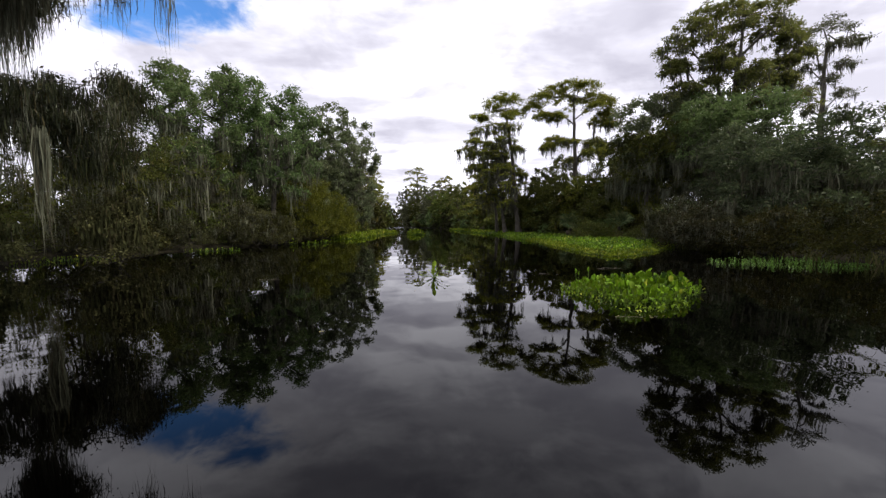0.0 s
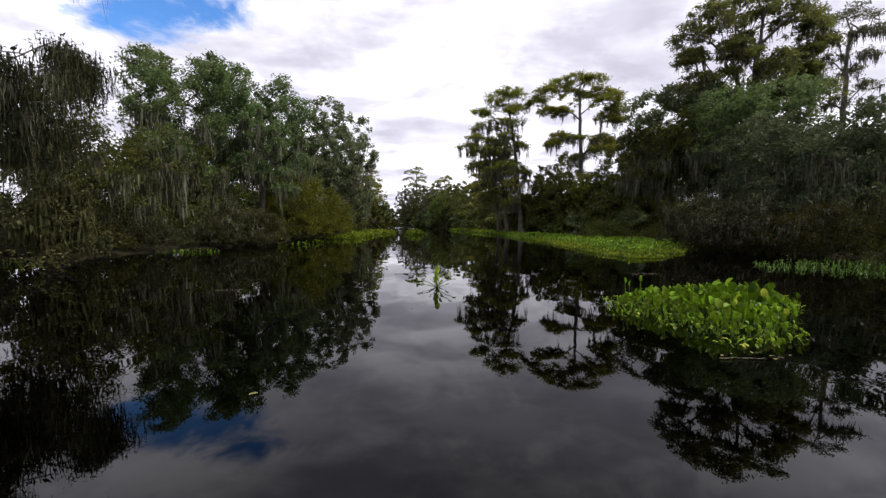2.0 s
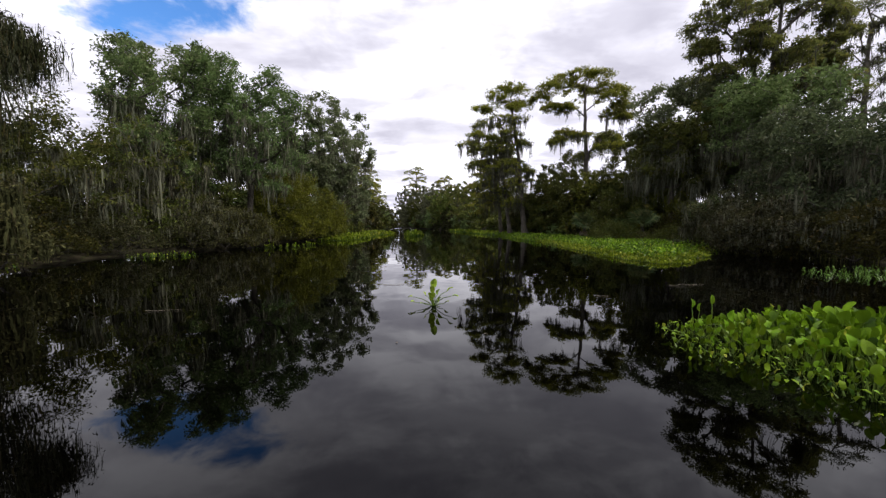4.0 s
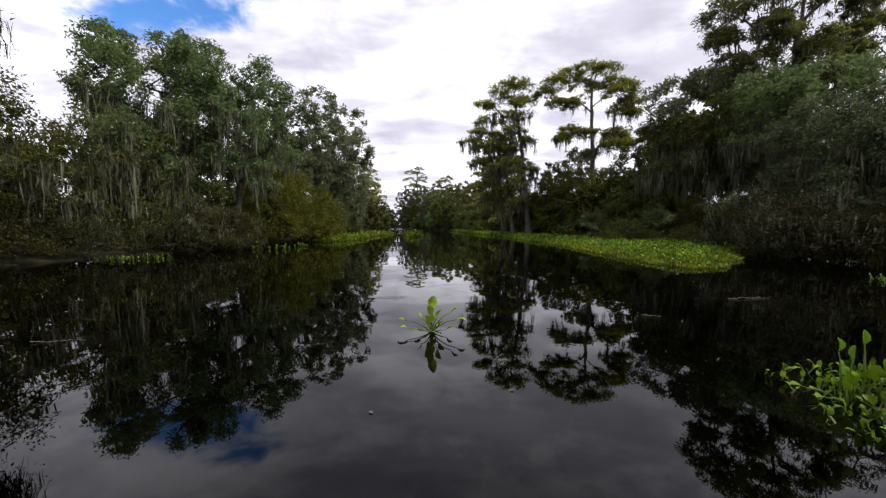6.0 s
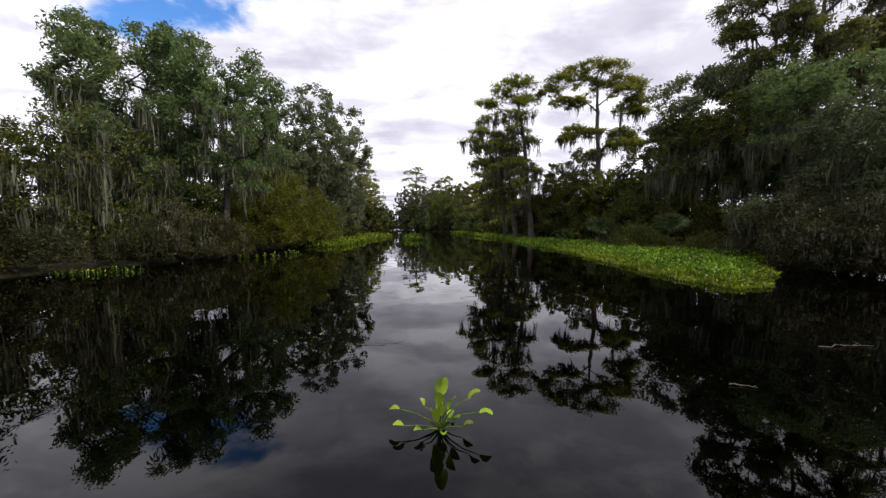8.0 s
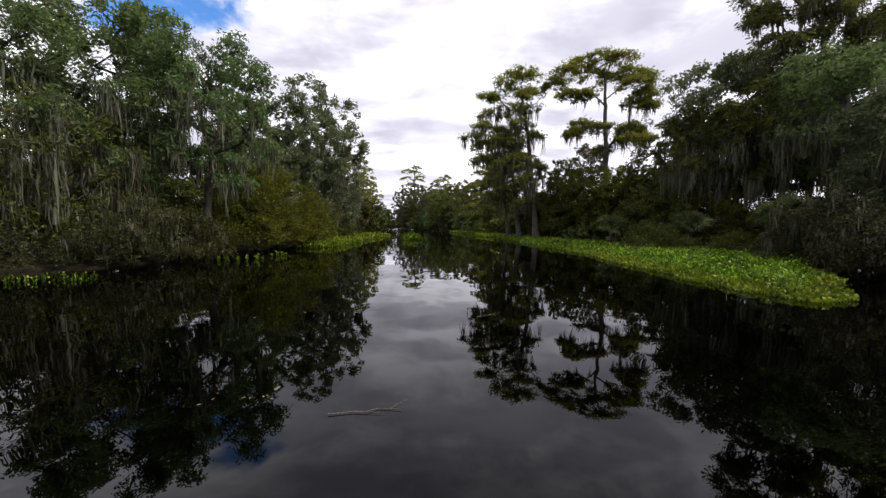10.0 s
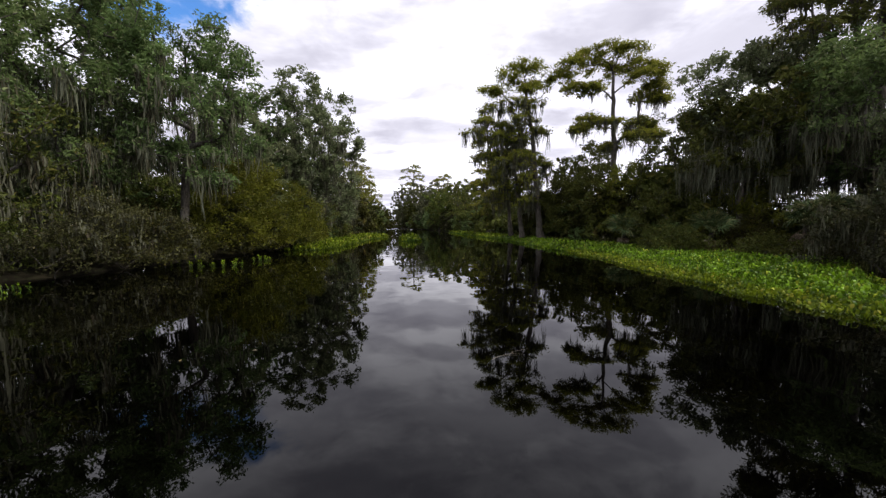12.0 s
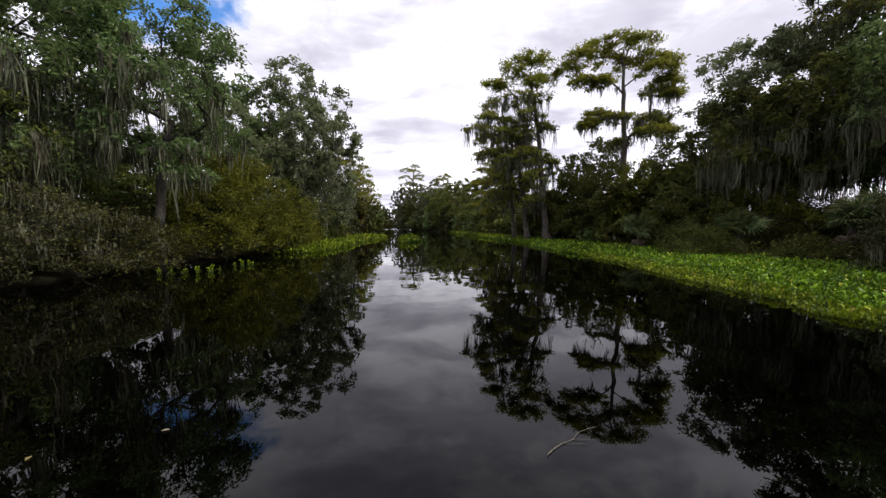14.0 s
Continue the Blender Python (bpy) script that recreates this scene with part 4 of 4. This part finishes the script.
def hyacinth_clump(at, rx, ry, plants, label, seed, each=5, size=1.0, shape=None, group="floating hyacinths", leaves=None):
    """A raft of hyacinth rosettes whose leaves are parts."""
    rng = np.random.default_rng(seed)
    root = tagged(new("water_hyacinth"), label, "aquatic plant", group)
    root.matrix_world = pose(at[0], at[1], 0)
    outline = np.array(shape or [(rx * math.cos(k * math.tau / 16), ry * math.sin(k * math.tau / 16)) for k in range(16)])
    spots = []
    while len(spots) < plants:
        best = None
        for _ in range(6):
            q = rng.uniform(outline.min(0), outline.max(0))
            while not within_outline(outline, q):
                q = rng.uniform(outline.min(0), outline.max(0))
            gap = min([math.dist(q, p) for p in spots] or [9])
            if best is None or gap > best[0]:
                best = (gap, q)
        spots.append(best[1])
    rest = []
    spots.sort(key=lambda q: q[0] + 0.3 * q[1])
    for i, q in enumerate(spots):
        x, y = q
        rim = min(edge_gap(outline, q) / 0.35, 1.0)
        tall = size * (0.62 + 0.46 * rim) * rng.uniform(0.75, 1.25)
        if shape:
            tall *= np.interp(x + 0.25 * noise.noise((x * 2, y * 2, 1.0)), [-1.3, -0.6], [0.62, 1.08]) * (1 + 0.3 * noise.noise((x * 2.5, y * 2.5, 4.0)))
        spin = rng.uniform(0, math.tau)
        for j in range(each):
            k = int(rng.choice(len(KINDS), p=ODDS))
            if rim < 0.7 and rng.random() < 0.25:
                k = int(rng.choice([1, 2, 4]))
            m = turned(x + rng.normal(0, 0.02), y + rng.normal(0, 0.02), -0.015, spin + j * math.tau / each + rng.normal(0, 0.3), tall * rng.uniform(0.7, 1.2), rng.normal(0, 0.16), rng.uniform(0, math.tau))
            if i * each + j < 300:
                part("leaf", (leaves or LEAF_MESHES)[k], root).matrix_local = m
            else:
                rest.append((k, m))
    if rest:
        for name, which, mat in (("rear_stalk_mass", 0, HYACINTH_STEM), ("rear_foliage", 1, HYACINTH)):
            pieces = []
            for k, m in rest:
                v, f = KINDS[k][which]
                mm = np.array(m)
                pieces.append((v @ mm[:3, :3].T + mm[:3, 3], f))
            tagged(part(name, mesh(name, *join(pieces), mat, True), root), kind="stuff")
    return root


def low_leaf():
    """A cheap leaf for the wide mats: a strip for the stem and a six-sided cupped blade."""
    a = np.linspace(0, math.tau, 6, endpoint=False)
    v = np.stack([0.5 - 0.5 * np.cos(a), 0.28 * np.sin(a), 0.30 * np.abs(np.sin(a)) - 0.08], 1)
    f = np.array([[0, 1, 5], [1, 2, 5], [2, 4, 5], [2, 3, 4]])
    return v, f


def mat_stuff(name, label, spots, seed, tall=0.2, size=0.12, fall=None, mat=None):
    """A carpet of hyacinths too many to count; spots are the places of the leaves."""
    rng = np.random.default_rng(seed)
    n = len(spots)
    lv, lf = low_leaf()
    yaw, tilt = rng.uniform(0, math.tau, n), rng.normal(1.05, 0.5, n)
    s = size * rng.uniform(0.55, 1.5, n)
    swell = np.array([0.65 + 0.6 * noise.noise((a * 0.55, b * 0.55, 2.0)) for a, b in spots])
    z = tall * np.clip(swell + rng.normal(0, 0.32, n), 0.08, 1.6)
    if fall is not None:
        z *= fall
    cy, sy, ct, st = np.cos(yaw), np.sin(yaw), np.cos(tilt), np.sin(tilt)
    m = np.zeros((n, 3, 4))
    m[:, 0, 0], m[:, 0, 1], m[:, 0, 2] = cy * ct, -sy, -cy * st
    m[:, 1, 0], m[:, 1, 1], m[:, 1, 2] = sy * ct, cy, -sy * st
    m[:, 2, 0], m[:, 2, 2] = st, ct
    m[:, :, :3] *= s[:, None, None]
    m[:, 0, 3], m[:, 1, 3], m[:, 2, 3] = spots[:, 0], spots[:, 1], z
    blades = scatter(lv, lf, m)
    foot = np.stack([spots[:, 0] - cy * 0.05, spots[:, 1] - sy * 0.05, np.full(n, -0.02)], 1)
    head = np.stack([spots[:, 0], spots[:, 1], z], 1)
    side = np.stack([-sy, cy, np.zeros(n)], 1) * 0.009
    sv = np.stack([foot - side, foot + side, head + side * 0.6, head - side * 0.6], 1).reshape(-1, 3)
    sf = (np.array([[0, 1, 2], [0, 2, 3]])[None] + (np.arange(n) * 4)[:, None, None]).reshape(-1, 3)
    root = tagged(new(name), label, "aquatic plants", kind="stuff")
    part("leaves", mesh("leaves", *blades, mat or HYACINTH, True), root)
    part("stems", mesh("stems", sv, sf, HYACINTH_STEM), root)
    return root


def within(rng, count, inside, box):
    out = []
    while len(out) < count:
        q = rng.uniform([box[0], box[1]], [box[2], box[3]], (count, 2))
        out += [p for p in q if inside(p[0], p[1])]
    return np.array(out[:count])


MAT_EDGE = [(12.6, 7.8), (13.4, 7.2), (14.5, 6.8), (17, 6.4), (20, 6.7), (24, 7.0), (28.6, 7.2), (35, 6.6), (43, 6.5), (52, 5.6), (60, 4.4), (72, 3.0), (86, 1.6)]


def mat_end(x):
    """Where the mat's near end lies, bulging towards the open water."""
    return float(np.interp(x, [6.0, 6.6, 7.6, 8.8, 10.8, 12.5], [14.9, 14.2, 14.5, 15.4, 17.0, 20.5]))


def in_right_mat(x, y):
    wave = 0.35 * noise.noise((x * 0.9, y * 0.9, 5.0)) + 0.5 * noise.noise((x * 0.35, y * 0.35, 7.0))
    far = min(shore(RIGHT, y) + 0.9, 15, 11.6 + max(y - 18.5, 0) * 0.9)
    return shore(MAT_EDGE, y) + wave < x < far and y > mat_end(x) + 1.6 * wave


def edge_fall(spots):
    """Plants stand lower towards the open water."""
    return np.array([np.clip(0.12 + 0.75 * (min(x - shore(MAT_EDGE, y), 0.8 * (y - mat_end(x))) + 0.2 * noise.noise((x * 2, y * 2, 6.0))), 0.1, 1.0) for x, y in spots])


rng = np.random.default_rng(70)
near_all = within(rng, 27000, in_right_mat, (5.5, 12, 15, 30))
depth = edge_fall(near_all)
edge = depth + np.random.default_rng(69).normal(0, 0.16, len(depth)) < 0.72
near_mat, edge_mat = near_all[~edge], near_all[edge]
mid_mat = within(rng, 11000, in_right_mat, (4, 30, 13, 50))
far_mat = within(rng, 6500, in_right_mat, (0, 50, 11, 86))
mat_stuff("hyacinth_fringe", "yellow-green fringe of low hyacinths along the mat's edge", edge_mat, 68, 0.21, 0.085, edge_fall(edge_mat), HYACINTH_EDGE)
mat_stuff("hyacinth_mat", "bright green carpet of floating water hyacinths along the bank", near_mat, 71, 0.25, 0.09, edge_fall(near_mat))
mat_stuff("hyacinth_mat", "yellow-green carpet of floating water hyacinths below cypresses", mid_mat, 70, 0.24, 0.14, edge_fall(mid_mat))
mat_stuff("hyacinth_mat", "distant yellow-green carpet of floating water hyacinths", far_mat, 72, 0.22, 0.2, None, HYACINTH_EDGE)


def oval(cx, cy, rx, ry, k):
    return lambda x, y: ((x - cx) / rx) ** 2 + ((y - cy) / ry) ** 2 < 1 + 0.9 * noise.noise((x * 1.1, y * 1.1, k))


def patch(label, cx, cy, rx, ry, count, seed, tall=0.22, size=0.12, mat=None):
    spots = within(np.random.default_rng(seed), count, oval(cx, cy, rx, ry, seed), (cx - 1.6 * rx, cy - 1.6 * ry, cx + 1.6 * rx, cy + 1.6 * ry))
    fall = np.clip(1.15 - 0.75 * (((spots[:, 0] - cx) / rx) ** 2 + ((spots[:, 1] - cy) / ry) ** 2), 0.15, 1)
    return mat_stuff("hyacinth_patch", label, spots, seed, tall, size, fall, mat)


# Leaves take the darker stem material to stand in for the trees' shade.
patch("green hyacinths floating before dark shrubs", 11.2, 11.5, 2.3, 1.5, 440, 73, 0.13, 0.055, HYACINTH_STEM)
patch("yellow-green hyacinths along the muddy bank", -8.9, 38.0, 1.4, 8.0, 3600, 74, 0.3, 0.16, HYACINTH_EDGE)
patch("yellow-green hyacinths along the muddy bank", -9.6, 52.0, 2.2, 9.0, 3000, 75, 0.3, 0.2, HYACINTH_EDGE)
patch("small island of hyacinths in the channel", -3.5, 45.0, 1.1, 2.2, 700, 76, 0.5, 0.18, HYACINTH_EDGE)
patch("low hyacinths at the foot of the bank", -11.5, 17.3, 1.4, 0.9, 110, 79, 0.13, 0.06, HYACINTH_EDGE)
patch("low hyacinths at the foot of the bank", -13.2, 12.4, 1.0, 1.4, 120, 80, 0.13, 0.07, HYACINTH_EDGE)
hyacinth_clump((-8.6, 22.8), 0.5, 0.6, 10, "sprig of upright yellow-green hyacinths by the shrubs", 77, 5, size=0.78, leaves=PALE_LEAF_MESHES)
hyacinth_clump((-8.3, 24.8), 0.4, 0.4, 8, "sprig of upright yellow-green hyacinths by the shrubs", 78, 5, size=0.75, leaves=PALE_LEAF_MESHES)
hyacinth_clump((-9.8, 22.6), 0.8, 0.7, 8, "loose hyacinths at the foot of grey shrubs", 82, 4, size=0.8, leaves=PALE_LEAF_MESHES)

RAFT = [(-0.95, 0.95), (-1.1, 0.5), (-1.15, 0.22), (-0.82, -0.02), (-0.7, -0.6), (-0.75, -0.82), (-0.5, -0.9), (-0.05, -0.75), (0.78, -0.15), (1.44, 0.48), (1.2, 1.08), (0.46, 1.25), (-0.41, 1.0)]
raft = hyacinth_clump((3.57, 6.2), 1.4, 1.2, 210, "raft of glossy bright green water hyacinths floating alone", 81, size=0.8, shape=RAFT)
TALL_LEAF = leaf_of(hyacinth_leaf(0.33, 0.03, 0.10, 1.35, 3.0, 0.02, 0.20), HYACINTH)
for x, y, me, size, yaw in ((-0.96, 0.84, TALL_LEAF, 1.0, 100), (-0.93, 0.82, TALL_LEAF, 0.9, 20), (-0.66, 0.95, TALL_LEAF, 1.05, 60), (-1.0, 0.84, LEAF_MESHES[4], 1.5, 175), (-1.02, 0.76, LEAF_MESHES[4], 1.4, 195)):
    part("leaf", me, raft).matrix_local = turned(x * 0.93, y * 0.93, -0.01, radians(yaw), size)

fringe = within(np.random.default_rng(83), 420, lambda x, y: edge_gap(np.array(RAFT), np.array([x - 3.57, y - 6.2])) < 0.2 * (1.2 + noise.noise((x * 2.2, y * 2.2, 3.0))) and x - 0.5 * y < 1.2, (1.8, 4.6, 4.8, 7.6))
mat_stuff("raft_fringe", "low fringe of matted stems and yellowing leaves round the hyacinth raft", fringe, 84, 0.035, 0.055, None, HYACINTH_EDGE)


def solo_plant(at):
    root = tagged(new("water_hyacinth"), "single sprawling hyacinth plant with few yellow-green leaves", "aquatic plant", "floating hyacinths")
    root.matrix_world = pose(at[0], at[1], 0, 0, 0, 0)
    for height, reach, size, tilt, yaw in ((0.27, 0.05, 0.15, 1.35, -70), (0.21, 0.20, 0.11, 0.5, 8), (0.16, 0.27, 0.10, -0.1, -12), (0.13, 0.29, 0.085, -0.2, 172), (0.07, 0.25, 0.09, 0.1, 195), (0.20, 0.04, 0.12, 1.2, -110),
                                           (0.17, 0.07, 0.12, 1.0, -30), (0.14, 0.09, 0.11, 0.9, 250), (0.12, 0.03, 0.09, 1.3, 100), (0.10, 0.10, 0.10, 0.6, -40), (0.05, 0.16, 0.09, 0.4, -15), (0.05, 0.14, 0.08, 0.2, 215),
                                           (0.13, 0.05, 0.09, 1.3, 280), (0.09, 0.06, 0.09, 1.1, 240), (0.18, 0.02, 0.05, 1.5, 300), (0.15, 0.12, 0.07, 0.9, 160), (0.03, 0.12, 0.08, 0.3, 60), (0.04, 0.10, 0.08, 0.3, -80)):
        stem, flat_blade = hyacinth_leaf(height * 1.08, reach * 1.08, size, tilt, 0.6, 0.04, 0.36)
        ob = part("leaf", mesh("leaf", *flat_blade, SOLO_LEAF, True), root)
        ob.matrix_local = turned(0, 0, -0.01, radians(yaw), 1.0)
        part("petiole", mesh("petiole", *stem, HYACINTH_STEM, True), ob)
    rootlets = ribbons(np.random.default_rng(5), np.random.default_rng(6).normal(0, 0.03, (14, 3)) * np.array([1, 1, 0.1]), np.full(14, 0.18), np.full(14, 0.012), 3)
    part("roots", mesh("roots", *rootlets, TWIG), root, "dark trailing roots")


SOLO_LEAF = leaf_material("young_hyacinth_leaf", (0.16, 0.26, 0.02), (0.32, 0.42, 0.05), (0.30, 0.33, 0.06), 0.2, 0.12, 0.35, 2.0)
solo_plant((-0.22, 8.48))


# ---------------------------------------------------------------- palmettos
def fan_mesh(seed, mat, ribs=17, droop=0.25):
    """One palmetto fan: a petiole along +x and narrow folded leaflets from its end, 1 m long in all."""
    rng = np.random.default_rng(seed)
    k = np.linspace(0, 1, 4)
    p = np.stack([0.5 * k, 0 * k, 0.12 * np.sin(k * 1.6)], 1)
    pieces = [tubes(p[:-1], p[1:], np.array([0.012, 0.010, 0.008]), np.array([0.010, 0.008, 0.006]), 4)]
    hub = p[-1]
    for a in np.linspace(-1.9, 1.9, ribs):
        ln = 0.52 * (1 - 0.10 * abs(a)) * rng.uniform(0.85, 1.05)
        d = np.array([math.cos(a), math.sin(a), 0.0])
        side = np.array([-d[1], d[0], 0]) * 0.022
        mid, tip = hub + d * ln * 0.55 + [0, 0, 0.03], hub + d * ln + [0, 0, -droop * ln * rng.uniform(0.4, 1.4)]
        v = np.array([hub, mid - side + [0, 0, 0.012], mid, mid + side + [0, 0, 0.012], tip])
        pieces.append((v, np.array([[0, 2, 1], [0, 3, 2], [1, 2, 4], [2, 3, 4]])))
    v, f = join(pieces)
    return mesh("fan_leaf", v, f, mat)


GREEN_FANS = [fan_mesh(k, PALM_LEAF) for k in range(3)]
DRY_FANS = [fan_mesh(7, DEAD_LEAF, 13, 0.8)]


def palmetto(seed, at, trunk, size, fans=24, dry=5):
    rng = np.random.default_rng(seed)
    root = tagged(new("palmetto"), "palmetto with stiff green fans and dry hanging fronds", "palm", "palmettos")
    root.matrix_world = pose(at[0], at[1], 0.05, 0, 0, rng.uniform(0, 360))
    n = 5
    p = np.stack([np.linspace(0, 0.1, n), np.zeros(n), np.linspace(-0.2, trunk, n)], 1)
    part("trunk", mesh("trunk", *tubes(p[:-1], p[1:], np.full(n - 1, 0.11), np.full(n - 1, 0.09), 9), DARK_BARK, True), root)
    for i in range(fans):
        up = radians(rng.uniform(-5, 80)) if i else 1.4
        ob = part("fan_leaf", GREEN_FANS[i % 3], root)
        ob.matrix_local = pose(0.1, 0, trunk) @ Matrix.Rotation(i * 2.4 + rng.normal(0, 0.2), 4, "Z") @ Matrix.Rotation(-up, 4, "Y") @ Matrix.Rotation(rng.normal(0, 0.5), 4, "X") @ Matrix.Scale(size * rng.uniform(0.8, 1.15), 4)
    for i in range(dry):
        ob = part("dry_frond", DRY_FANS[0], root, "dry grey-brown hanging frond")
        ob.matrix_local = pose(0.1, 0, trunk - 0.05) @ Matrix.Rotation(rng.uniform(0, math.tau), 4, "Z") @ Matrix.Rotation(radians(rng.uniform(60, 86)), 4, "Y") @ Matrix.Scale(min(size * rng.uniform(0.6, 0.85), trunk * 0.9), 4)


for k, (x, y, trunk, size) in enumerate(PALMS):
    palmetto(91 + k, (x, y), trunk, size, 28, 9)


# ---------------------------------------------------------------- grass and small things
def bank_grass():
    rng = np.random.default_rng(97)
    feet = []
    for line, side in ((RIGHT, 1),):
        for y in np.concatenate([rng.uniform(8, 50, 420), rng.uniform(50, 110, 160)]):
            x = shore(line, y) + side * rng.uniform(0.9 if side < 0 else 0.2, 2.8)
            feet += [(x + rng.normal(0, 0.10), y + rng.normal(0, 0.10)) for _ in range(9)]
    feet = np.array(feet)
    n = len(feet)
    clump = np.array([0.5 + noise.noise((a * 0.4, b * 0.4, 8.0)) for a, b in feet])
    tall = np.clip(clump, 0.1, 0.8) * rng.uniform(0.4, 1.1, n)
    bend = rng.normal(0, 0.28, (n, 2)) * tall[:, None]
    side = unit(np.concatenate([rng.normal(size=(n, 2)), np.zeros((n, 1))], 1)) * 0.014
    foot = np.concatenate([feet, np.zeros((n, 1))], 1)
    mid = foot + np.concatenate([bend * 0.3, tall[:, None] * 0.6], 1)
    tip = foot + np.concatenate([bend, tall[:, None] * 0.95], 1)
    v = np.stack([foot - side, foot + side, mid + side * 0.8, mid - side * 0.8, tip], 1).reshape(-1, 3)
    f = (np.array([[0, 1, 2], [0, 2, 3], [3, 2, 4]])[None] + (np.arange(n) * 5)[:, None, None]).reshape(-1, 3)
    tagged(new("bank_grass", mesh("bank_grass", v, f, GRASS)), "olive and straw-coloured grass at the water's edge", "grass", kind="stuff")


bank_grass()


def floating_twig(a, b, thick, label, seed, forks=2):
    """A crooked twig lying on the water from a to b."""
    rng = np.random.default_rng(seed)
    a, b = np.array([*a, 0.008]), np.array([*b, 0.008])
    n = 7
    k = np.linspace(0, 1, n)[:, None]
    side = np.array([-(b - a)[1], (b - a)[0], 0])
    p = a + (b - a) * k + side * (0.04 * np.sin(k * 3.0) + rng.normal(0, 0.02, (n, 1)))
    p[:, 2] += np.abs(rng.normal(0, 0.006, n))
    pieces = [tubes(p[:-1], p[1:], np.linspace(thick, thick * 0.4, n)[:-1], np.linspace(thick, thick * 0.4, n)[1:], 5)]
    for _ in range(forks):
        i = int(rng.integers(2, n - 1))
        tip = p[i] + (b - a) * rng.uniform(0.15, 0.3) + side * rng.uniform(-0.25, 0.25)
        pieces.append(tubes(p[i:i + 1], tip[None], np.array([thick * 0.5]), np.array([thick * 0.2]), 4))
    tagged(new("floating_twig", mesh("floating_twig", *join(pieces), TWIG, True)), label, "twig", "floating litter")


def floating_leaf(at, size, yaw, mat, label):
    v, f = blade(9, 0.3, 0.06)
    me = mesh("floating_leaf", v * size * np.array([1, 0.8, 0.5]), f, mat, True)
    ob = tagged(new("floating_leaf", me), label, "leaf", "floating litter")
    ob.matrix_world = pose(at[0], at[1], 0.006, 0, 0, yaw)


floating_twig((0.18, 13.25), (0.68, 13.60), 0.003, "pale bent twig floating on black water", 1)
floating_twig((-1.30, 10.33), (-0.72, 10.40), 0.004, "thin brown twig floating on black water", 2)
floating_twig((4.55, 10.24), (5.25, 10.30), 0.006, "pale forked twig floating on black water", 3, 3)
floating_twig((2.55, 9.21), (2.76, 9.13), 0.006, "short twig floating on black water", 4, 1)
floating_twig((2.4, 4.82), (2.8, 4.78), 0.004, "short twig floating beside hyacinths", 5, 2)
floating_twig((-4.3, 8.1), (-3.8, 8.17), 0.004, "thin brown twig floating on black water", 6)
YELLOWED = leaf_material("yellowed_leaf", (0.17, 0.14, 0.05), (0.28, 0.24, 0.10), (0.34, 0.30, 0.20), 0.3, 0.2, 0.5, 3.0)
floating_leaf((-1.50, 4.15), 0.06, 20, YELLOWED, "yellowed leaf floating on black water")
floating_leaf((-1.91, 10.74), 0.08, 80, DEAD_LEAF, "pale dry leaf floating on black water")
floating_leaf((-0.54, 6.77), 0.035, 140, DEAD_LEAF, "small dry leaf floating on black water")
floating_leaf((0.39, 7.08), 0.035, 10, DEAD_LEAF, "small dry leaf floating on black water")
floating_leaf((-2.70, 13.59), 0.06, 200, DEAD_LEAF, "small dry leaf floating on black water")
floating_leaf((-3.43, 13.28), 0.06, 300, YELLOWED, "yellowed leaf floating on black water")
rng = np.random.default_rng(17)
for k in range(9):
    floating_leaf((-2.1 + rng.normal(0, 0.14), 10.6 + rng.normal(0, 0.05)), rng.uniform(0.02, 0.04), rng.uniform(0, 360), YELLOWED if k % 3 == 0 else DEAD_LEAF, "small leaf in a drift of floating litter")
for k in range(8):
    floating_leaf((2.75 + rng.normal(0, 0.35), 4.95 + rng.normal(0, 0.06)), rng.uniform(0.025, 0.05), rng.uniform(0, 360), YELLOWED if k % 3 else DEAD_LEAF, "small fallen leaf floating beside hyacinths")


# ---------------------------------------------------------------- far woods
def far_woods():
    rng = np.random.default_rng(90)
    c = []
    for _ in range(2600):
        y = rng.uniform(95, 330)
        side = rng.choice([-1, 1])
        edge = shore(LEFT, y) if side < 0 else shore(RIGHT, y)
        x = edge + side * (rng.uniform(5, 9) + 160 * rng.uniform(0, 1) ** 1.5)
        h = 9 + 4 * noise.noise((x * 0.06, y * 0.06, 1.0))
        c.append((x, y, h * rng.uniform(0.05, 1.0) ** 0.8))
    v, f = foliage(rng, np.array(c), 16, 2.4, 1.5, 0.7)
    tagged(new("far_woods", mesh("far_woods", v, f, GREY_CROWN_LEAF)), "distant swamp woods beyond the banks", "woods", kind="stuff")


far_woods()
